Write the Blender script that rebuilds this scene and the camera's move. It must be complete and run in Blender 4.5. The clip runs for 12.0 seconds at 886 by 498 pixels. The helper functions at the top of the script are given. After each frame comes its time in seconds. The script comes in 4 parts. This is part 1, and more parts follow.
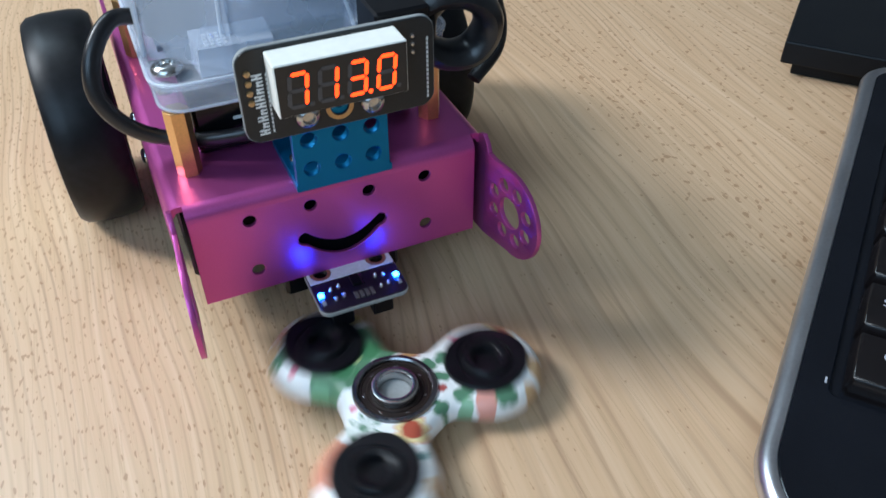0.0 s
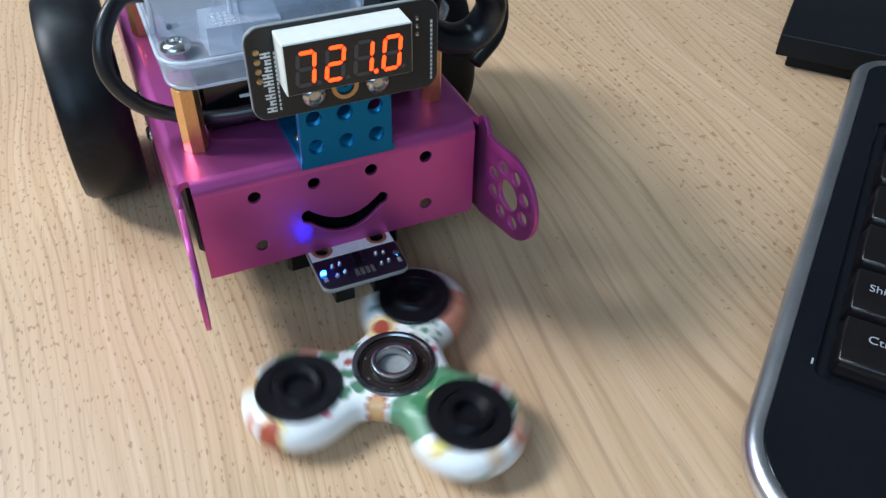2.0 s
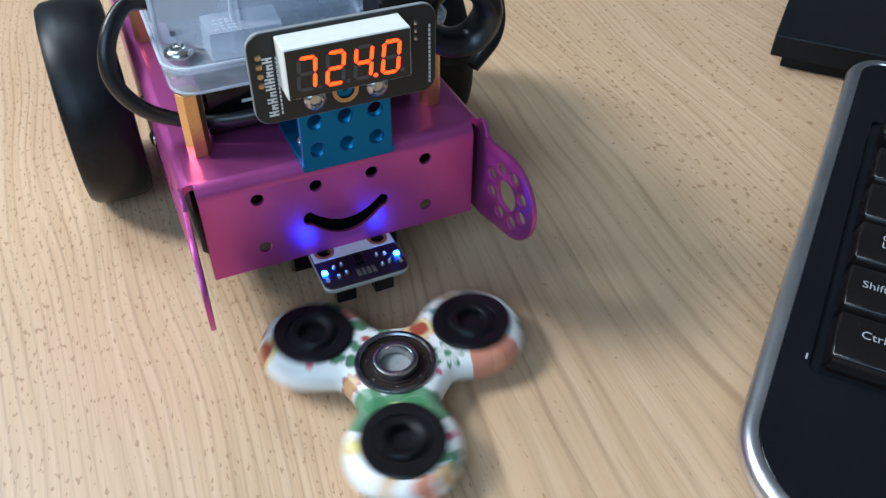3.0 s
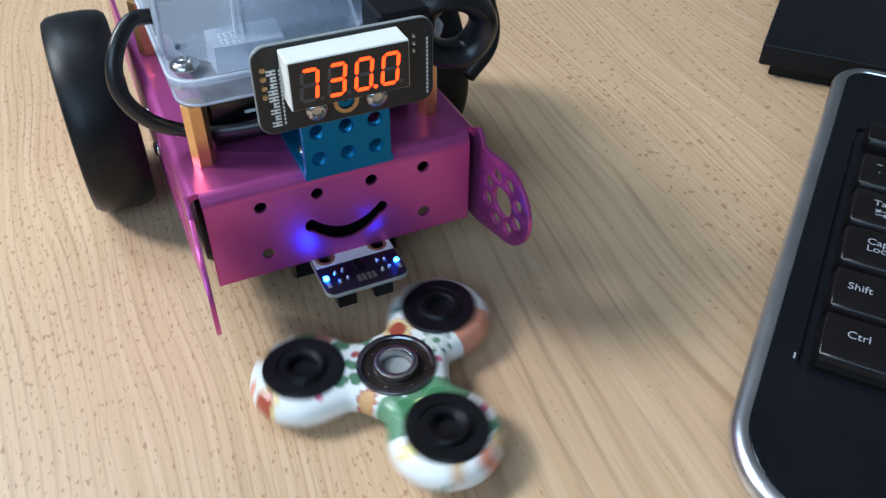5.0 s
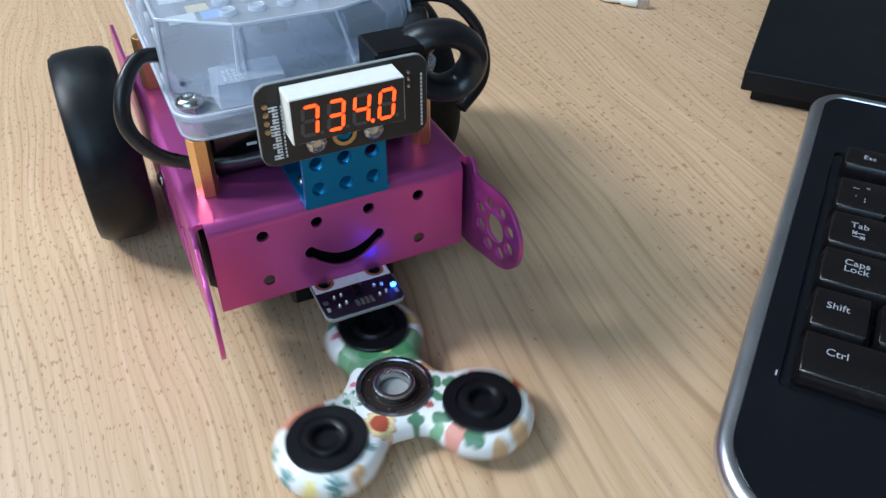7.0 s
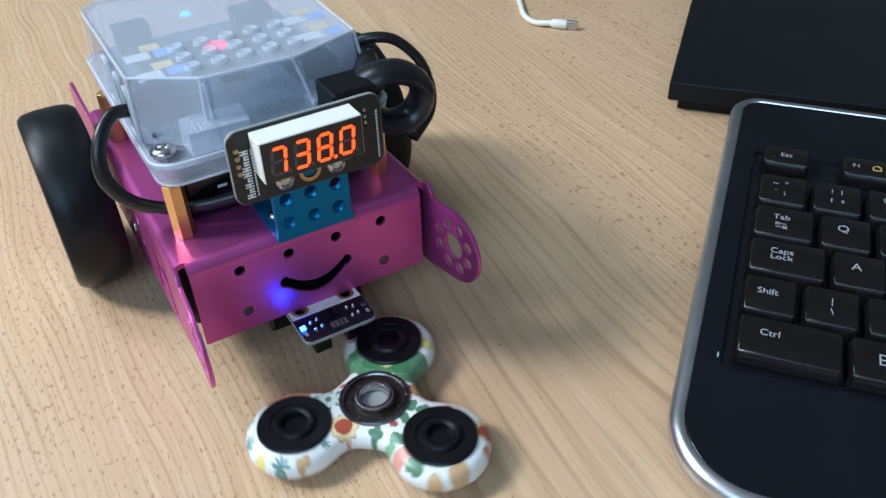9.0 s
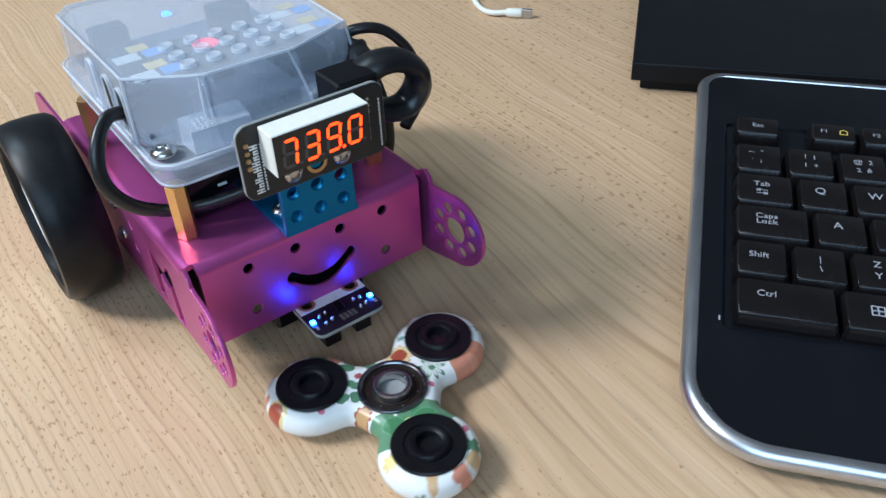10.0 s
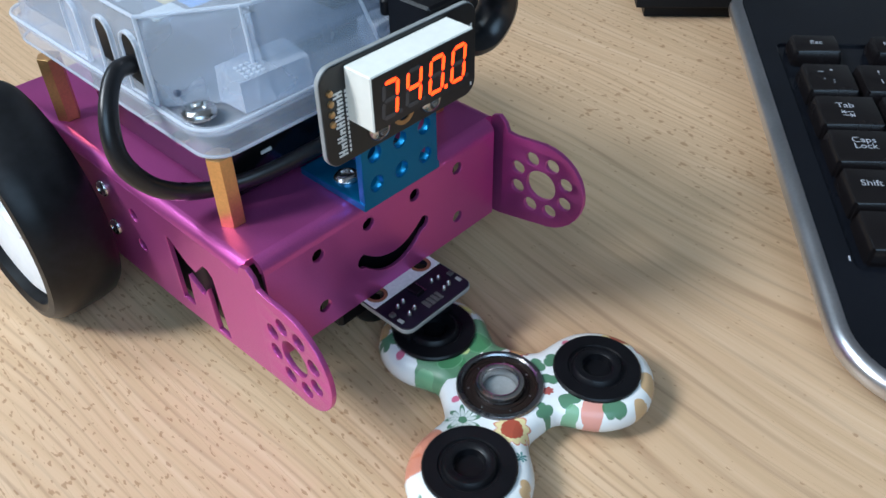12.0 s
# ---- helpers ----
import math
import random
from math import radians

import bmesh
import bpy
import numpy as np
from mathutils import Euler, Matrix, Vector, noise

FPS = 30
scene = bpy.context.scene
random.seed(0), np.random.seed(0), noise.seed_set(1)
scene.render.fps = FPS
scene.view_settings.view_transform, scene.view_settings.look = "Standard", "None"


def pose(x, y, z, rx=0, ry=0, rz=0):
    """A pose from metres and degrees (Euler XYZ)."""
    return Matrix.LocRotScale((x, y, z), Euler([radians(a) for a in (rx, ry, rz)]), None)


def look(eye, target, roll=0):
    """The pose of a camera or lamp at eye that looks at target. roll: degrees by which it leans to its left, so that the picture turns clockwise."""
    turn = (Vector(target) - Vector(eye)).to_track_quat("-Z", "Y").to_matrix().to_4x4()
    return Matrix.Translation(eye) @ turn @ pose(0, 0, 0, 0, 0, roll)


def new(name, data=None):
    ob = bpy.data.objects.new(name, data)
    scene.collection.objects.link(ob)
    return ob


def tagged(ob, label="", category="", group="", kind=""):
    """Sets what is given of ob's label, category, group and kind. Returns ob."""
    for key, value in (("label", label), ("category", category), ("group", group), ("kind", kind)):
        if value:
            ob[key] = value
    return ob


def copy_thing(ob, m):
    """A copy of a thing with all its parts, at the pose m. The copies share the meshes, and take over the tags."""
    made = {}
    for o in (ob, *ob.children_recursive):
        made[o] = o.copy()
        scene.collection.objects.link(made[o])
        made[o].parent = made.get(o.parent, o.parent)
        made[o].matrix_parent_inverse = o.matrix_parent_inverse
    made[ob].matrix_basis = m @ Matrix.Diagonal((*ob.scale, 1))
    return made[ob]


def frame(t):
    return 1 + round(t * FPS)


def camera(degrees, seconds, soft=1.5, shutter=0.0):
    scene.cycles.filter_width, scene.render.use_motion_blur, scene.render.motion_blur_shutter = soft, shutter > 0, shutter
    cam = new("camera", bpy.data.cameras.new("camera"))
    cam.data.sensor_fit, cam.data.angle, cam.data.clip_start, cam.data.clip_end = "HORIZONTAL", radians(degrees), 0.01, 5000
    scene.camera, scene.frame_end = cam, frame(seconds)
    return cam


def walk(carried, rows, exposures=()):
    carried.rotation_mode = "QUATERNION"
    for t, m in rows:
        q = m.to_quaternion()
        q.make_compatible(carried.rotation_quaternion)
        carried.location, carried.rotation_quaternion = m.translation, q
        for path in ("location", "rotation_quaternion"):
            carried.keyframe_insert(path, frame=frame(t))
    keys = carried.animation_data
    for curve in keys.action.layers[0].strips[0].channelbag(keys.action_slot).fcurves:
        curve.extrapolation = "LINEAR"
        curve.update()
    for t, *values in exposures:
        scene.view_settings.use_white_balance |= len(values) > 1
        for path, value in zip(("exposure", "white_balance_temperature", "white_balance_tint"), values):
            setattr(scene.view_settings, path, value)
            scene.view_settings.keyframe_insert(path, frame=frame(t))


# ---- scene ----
cam = camera(56.5, 12.0, soft=1.45, shutter=0.5)
PATH = [
    (0, (-0.03783, -0.17050, 0.17411), (0.04515, 0.04185, -0.02089), -0.348),
    (0.5, (-0.04024, -0.17383, 0.17059), (0.04223, 0.03773, -0.02547), 0.886),
    (1, (-0.04053, -0.17376, 0.17184), (0.04308, 0.03670, -0.02492), 1.196),
    (1.5, (-0.04101, -0.17500, 0.17338), (0.04309, 0.03517, -0.02349), 1.159),
    (2, (-0.04158, -0.17560, 0.17526), (0.04282, 0.03386, -0.02223), 0.993),
    (2.5, (-0.04230, -0.17699, 0.17689), (0.04218, 0.03215, -0.02091), 0.853),
    (3, (-0.04251, -0.17886, 0.17724), (0.04177, 0.03137, -0.01949), 0.455),
    (5, (-0.04547, -0.18368, 0.18085), (0.04130, 0.02774, -0.01350), 0.353),
    (5.5, (-0.04572, -0.18525, 0.18267), (0.04095, 0.02636, -0.01152), 0.228),
    (6, (-0.04653, -0.18658, 0.18394), (0.04105, 0.02594, -0.00884), 0.176),
    (6.5, (-0.04674, -0.18811, 0.18534), (0.04152, 0.02597, -0.00539), -0.014),
    (7, (-0.04840, -0.18915, 0.18830), (0.04248, 0.02539, -0.00068), 0.168),
    (7.5, (-0.05111, -0.19027, 0.19225), (0.04381, 0.02400, 0.00496), 0.386),
    (9.5, (-0.06634, -0.20539, 0.20074), (0.04943, 0.00324, 0.01889), -2.999),
    (10, (-0.07965, -0.19590, 0.19848), (0.04880, 0.00377, 0.01507), -2.439),
    (10.5, (-0.09017, -0.17690, 0.19258), (0.04849, 0.01328, 0.00655), -2.054),
    (11, (-0.10000, -0.15134, 0.18483), (0.05037, 0.02520, -0.00550), -1.011),
    (11.5, (-0.10166, -0.13443, 0.17882), (0.05209, 0.03377, -0.01631), -0.989),
    (12, (-0.10293, -0.12743, 0.17036), (0.05357, 0.03863, -0.02441), -1.249),
]
walk(cam, [(t, look(eye, target, roll)) for t, eye, target, roll in PATH])


# ---- light ----
def area_lamp(name, at, target, width, height, watts, colour):
    data = bpy.data.lights.new(name, "AREA")
    data.shape, data.size, data.size_y, data.energy, data.color = "RECTANGLE", width, height, watts, colour
    ob = new(name, data)
    ob.matrix_world = look(at, target)
    return ob


world = bpy.data.worlds.new("world")
scene.world = world
world.use_nodes = True
world.node_tree.nodes["Background"].inputs[0].default_value = (0.72, 0.86, 1.0, 1)
world.node_tree.nodes["Background"].inputs[1].default_value = 0.29

area_lamp("ceiling_lamp", (-0.93, 0.42, 1.03), (0.02, 0.02, 0), 0.26, 0.38, 21.5, (0.845, 0.92, 1.0))
area_lamp("ceiling_lamp", (-0.5, 0.78, 1.65), (-0.05, 0.1, 0), 0.35, 1.3, 22, (0.64, 0.84, 1.0))
# soft bluish fill from the front left, added without a real source
area_lamp("front_fill", (-0.75, -0.95, 0.85), (0, 0, 0.05), 1.1, 0.9, 13.5, (0.46, 0.72, 1.0))


# ---- materials ----
def nodes_of(name):
    m = bpy.data.materials.new(name)
    m.use_nodes = True
    nt = m.node_tree
    return m, nt, nt.nodes["Principled BSDF"]


def node(nt, kind, **settings):
    n = nt.nodes.new(kind)
    for k, v in settings.items():
        if k == "operation":
            n.operation = v
        elif k == "data_type":
            n.data_type = v
        elif k == "blend_type":
            n.blend_type = v
    return n


def coords(nt, scale=(1, 1, 1)):
    tc = nt.nodes.new("ShaderNodeTexCoord")
    mp = nt.nodes.new("ShaderNodeMapping")
    mp.inputs["Scale"].default_value = scale
    nt.links.new(tc.outputs["Object"], mp.inputs["Vector"])
    return mp.outputs["Vector"]


def noise_tex(nt, vec, scale, detail=3, rough=0.5):
    n = nt.nodes.new("ShaderNodeTexNoise")
    n.inputs["Scale"].default_value, n.inputs["Detail"].default_value, n.inputs["Roughness"].default_value = scale, detail, rough
    nt.links.new(vec, n.inputs["Vector"])
    return n.outputs["Fac"]


def ramp(nt, fac, stops):
    r = nt.nodes.new("ShaderNodeValToRGB")
    r.color_ramp.elements[0].position, r.color_ramp.elements[0].color = stops[0][0], (*stops[0][1], 1)
    r.color_ramp.elements[1].position, r.color_ramp.elements[1].color = stops[-1][0], (*stops[-1][1], 1)
    for p, c in stops[1:-1]:
        e = r.color_ramp.elements.new(p)
        e.color = (*c, 1)
    nt.links.new(fac, r.inputs["Fac"])
    return r.outputs["Color"]


def math_node(nt, op, a, b=None, c=None, clamp=False):
    n = nt.nodes.new("ShaderNodeMath")
    n.operation, n.use_clamp = op, clamp
    for i, v in enumerate((a, b, c)):
        if v is None:
            continue
        if isinstance(v, (int, float)):
            n.inputs[i].default_value = v
        else:
            nt.links.new(v, n.inputs[i])
    return n.outputs[0]


def mix_colour(nt, fac, a, b, blend="MIX"):
    n = nt.nodes.new("ShaderNodeMix")
    n.data_type, n.blend_type = "RGBA", blend
    for socket, v in ((n.inputs["Factor"], fac), (n.inputs[6], a), (n.inputs[7], b)):
        if isinstance(v, (int, float)):
            socket.default_value = v
        elif isinstance(v, tuple):
            socket.default_value = (*v, 1)
        else:
            nt.links.new(v, socket)
    return n.outputs[2]


def add_bump(nt, bsdf, height, strength, distance):
    b = nt.nodes.new("ShaderNodeBump")
    b.inputs["Strength"].default_value, b.inputs["Distance"].default_value = strength, distance
    nt.links.new(height, b.inputs["Height"])
    nt.links.new(b.outputs["Normal"], bsdf.inputs["Normal"])


def surface(name, colour, rough=0.5, metal=0.0, vary=0.12, grain=900, bump=0.1, wear=60, coat=0.0, spec=0.5):
    """A plain real surface: two scales of variation in colour and gloss, and fine relief."""
    m, nt, bsdf = nodes_of(name)
    v = coords(nt)
    fine, coarse = noise_tex(nt, v, grain, 4), noise_tex(nt, v, wear, 3)
    both = math_node(nt, "ADD", math_node(nt, "MULTIPLY", fine, 0.5), math_node(nt, "MULTIPLY", coarse, 0.5))
    lo, hi = tuple(c * (1 - vary) for c in colour), tuple(min(1, c * (1 + vary)) for c in colour)
    nt.links.new(ramp(nt, both, [(0.35, lo), (0.65, hi)]), bsdf.inputs["Base Color"])
    r = math_node(nt, "ADD", math_node(nt, "MULTIPLY", coarse, 0.24), rough - 0.12, clamp=True)
    nt.links.new(r, bsdf.inputs["Roughness"])
    bsdf.inputs["Metallic"].default_value = metal
    bsdf.inputs["Coat Weight"].default_value = coat
    bsdf.inputs["Specular IOR Level"].default_value = spec
    if bump:
        add_bump(nt, bsdf, fine, bump, 0.0002)
    return m


def glow(name, colour, strength):
    m, nt, bsdf = nodes_of(name)
    bsdf.inputs["Base Color"].default_value = (*colour, 1)
    bsdf.inputs["Emission Color"].default_value = (*colour, 1)
    bsdf.inputs["Emission Strength"].default_value = strength
    return m


def beech():
    m, nt, bsdf = nodes_of("beech_laminate")
    v = coords(nt)
    sep = nt.nodes.new("ShaderNodeSeparateXYZ")
    nt.links.new(v, sep.inputs[0])
    x = sep.outputs["X"]

    def between(value, lo, hi):
        return math_node(nt, "MULTIPLY", math_node(nt, "SUBTRACT", value, lo), 1 / (hi - lo), clamp=True)

    # soft lengthwise streaks and flowing growth lines
    warp = noise_tex(nt, coords(nt, (9, 3.0, 1)), 1.0, 2)
    xw = math_node(nt, "ADD", x, math_node(nt, "MULTIPLY", math_node(nt, "SUBTRACT", warp, 0.5), 0.06))
    xs = math_node(nt, "ADD", x, math_node(nt, "MULTIPLY", math_node(nt, "SUBTRACT", warp, 0.5), 0.015))
    comb = nt.nodes.new("ShaderNodeCombineXYZ")
    nt.links.new(math_node(nt, "MULTIPLY", xw, 330), comb.inputs[0])
    nt.links.new(math_node(nt, "MULTIPLY", sep.outputs["Y"], 5), comb.inputs[1])
    lines = noise_tex(nt, comb.outputs[0], 1.0, 4, 0.6)
    broad = noise_tex(nt, coords(nt, (22, 4, 1)), 1.0, 3)
    base = ramp(nt, lines, [(0.26, (0.480, 0.312, 0.180)), (0.46, (0.592, 0.383, 0.228)), (0.56, (0.628, 0.420, 0.260)), (0.74, (0.698, 0.498, 0.332))])
    base = mix_colour(nt, math_node(nt, "MULTIPLY", broad, 0.55), base, (0.622, 0.414, 0.256))
    # growth rings: close together at the sides, wide and wavy in the middle of the board
    wide = math_node(nt, "MULTIPLY", math_node(nt, "MINIMUM", math_node(nt, "MAXIMUM", xw, 0.02), 0.118), 1250)
    phase = math_node(nt, "SUBTRACT", math_node(nt, "MULTIPLY", xw, 2050), wide)
    wave = noise_tex(nt, coords(nt, (26, 7, 1)), 1.0, 2, 0.55)
    phase = math_node(nt, "ADD", phase, math_node(nt, "MULTIPLY_ADD", wave, 11.0, math_node(nt, "MULTIPLY", lines, 4.0)))
    some = noise_tex(nt, coords(nt, (75, 9, 1)), 1.0, 2, 0.5)
    strength = math_node(nt, "MULTIPLY", math_node(nt, "SUBTRACT", some, 0.28), 1.5, clamp=True)
    crest = math_node(nt, "POWER", math_node(nt, "MULTIPLY_ADD", math_node(nt, "SINE", phase), 0.5, 0.5), 7)
    base = mix_colour(nt, math_node(nt, "MULTIPLY", crest, strength), base, (0.34, 0.20, 0.115))
    # thin darker pores along the grain
    pores = noise_tex(nt, coords(nt, (1500, 26, 1)), 1.0, 2, 0.5)
    base = mix_colour(nt, math_node(nt, "MULTIPLY", math_node(nt, "GREATER_THAN", pores, 0.61), 0.2), base, (0.36, 0.215, 0.11))
    # brown medullary flecks: slim and close on one side, larger and looser on the other, few between
    slim = noise_tex(nt, coords(nt, (950, 330, 1)), 1.0, 1.0, 0.4)
    loose = noise_tex(nt, coords(nt, (380, 260, 1)), 1.0, 1.0, 0.5)
    band = noise_tex(nt, coords(nt, (13, 2.5, 1)), 1.0, 1)
    shift = math_node(nt, "MULTIPLY", math_node(nt, "SUBTRACT", band, 0.5), 0.18)
    on_slim = math_node(nt, "SUBTRACT", 1.0, between(xs, -0.02, 0.05))
    on_loose = between(xs, 0.112, 0.136)
    for tex, where, cut in ((slim, on_slim, 0.648), (loose, on_loose, 0.64)):
        lift = math_node(nt, "SUBTRACT", math_node(nt, "ADD", tex, shift), math_node(nt, "MULTIPLY", math_node(nt, "SUBTRACT", 1.0, where), 0.10))
        mask = math_node(nt, "MULTIPLY", math_node(nt, "SUBTRACT", lift, cut), 22, clamp=True)
        base = mix_colour(nt, math_node(nt, "MULTIPLY", mask, 0.64), base, (0.31, 0.155, 0.07))
    # glued strips: thin joint
    joint = math_node(nt, "LESS_THAN", math_node(nt, "ABSOLUTE", math_node(nt, "SUBTRACT", math_node(nt, "MODULO", math_node(nt, "ADD", x, 2.028), 0.075), 0.0375)), 0.00025)
    base = mix_colour(nt, math_node(nt, "MULTIPLY", joint, 0.22), base, (0.3, 0.17, 0.08))
    nt.links.new(base, bsdf.inputs["Base Color"])
    nt.links.new(math_node(nt, "ADD", math_node(nt, "MULTIPLY", lines, 0.2), 0.29), bsdf.inputs["Roughness"])
    add_bump(nt, bsdf, lines, 0.12, 0.0002)
    return m


def frosted(name, tint, clear, rough):
    """Clear plastic, lightly frosted: part of the light goes straight through, part is scattered at its skin."""
    m, nt, bsdf = nodes_of(name)
    v = coords(nt)
    n1 = noise_tex(nt, v, 45, 3)
    nt.links.new(ramp(nt, n1, [(0.3, tuple(c * 0.9 for c in tint)), (0.7, tint)]), bsdf.inputs["Base Color"])
    bsdf.inputs["Roughness"].default_value = rough
    tr = nt.nodes.new("ShaderNodeBsdfTransparent")
    tr.inputs[0].default_value = (0.93, 0.95, 0.98, 1)
    mx = nt.nodes.new("ShaderNodeMixShader")
    nt.links.new(math_node(nt, "ADD", math_node(nt, "MULTIPLY", n1, 0.12), clear - 0.06), mx.inputs[0])
    nt.links.new(bsdf.outputs[0], mx.inputs[1])
    nt.links.new(tr.outputs[0], mx.inputs[2])
    nt.links.new(mx.outputs[0], nt.nodes["Material Output"].inputs["Surface"])
    return m


def flower_group():
    """Mask of a flower printed at (x, y) with a number of petals."""
    g = bpy.data.node_groups.new("printed_flower", "ShaderNodeTree")
    for nm in ("X", "Y", "Cx", "Cy", "Radius", "Petals", "Turn", "Depth"):
        g.interface.new_socket(nm, in_out="INPUT", socket_type="NodeSocketFloat")
    g.interface.new_socket("Mask", in_out="OUTPUT", socket_type="NodeSocketFloat")
    gi, go = g.nodes.new("NodeGroupInput"), g.nodes.new("NodeGroupOutput")
    dx = math_node(g, "SUBTRACT", gi.outputs["X"], gi.outputs["Cx"])
    dy = math_node(g, "SUBTRACT", gi.outputs["Y"], gi.outputs["Cy"])
    d = math_node(g, "SQRT", math_node(g, "ADD", math_node(g, "MULTIPLY", dx, dx), math_node(g, "MULTIPLY", dy, dy)))
    a = math_node(g, "ARCTAN2", dy, dx)
    wave = math_node(g, "ABSOLUTE", math_node(g, "COSINE", math_node(g, "ADD", math_node(g, "MULTIPLY", a, math_node(g, "MULTIPLY", gi.outputs["Petals"], 0.5)), gi.outputs["Turn"])))
    edge = math_node(g, "MULTIPLY", gi.outputs["Radius"], math_node(g, "SUBTRACT", 1.0, math_node(g, "MULTIPLY", gi.outputs["Depth"], math_node(g, "SUBTRACT", 1.0, wave))))
    g.links.new(math_node(g, "LESS_THAN", d, edge), go.inputs["Mask"])
    return g


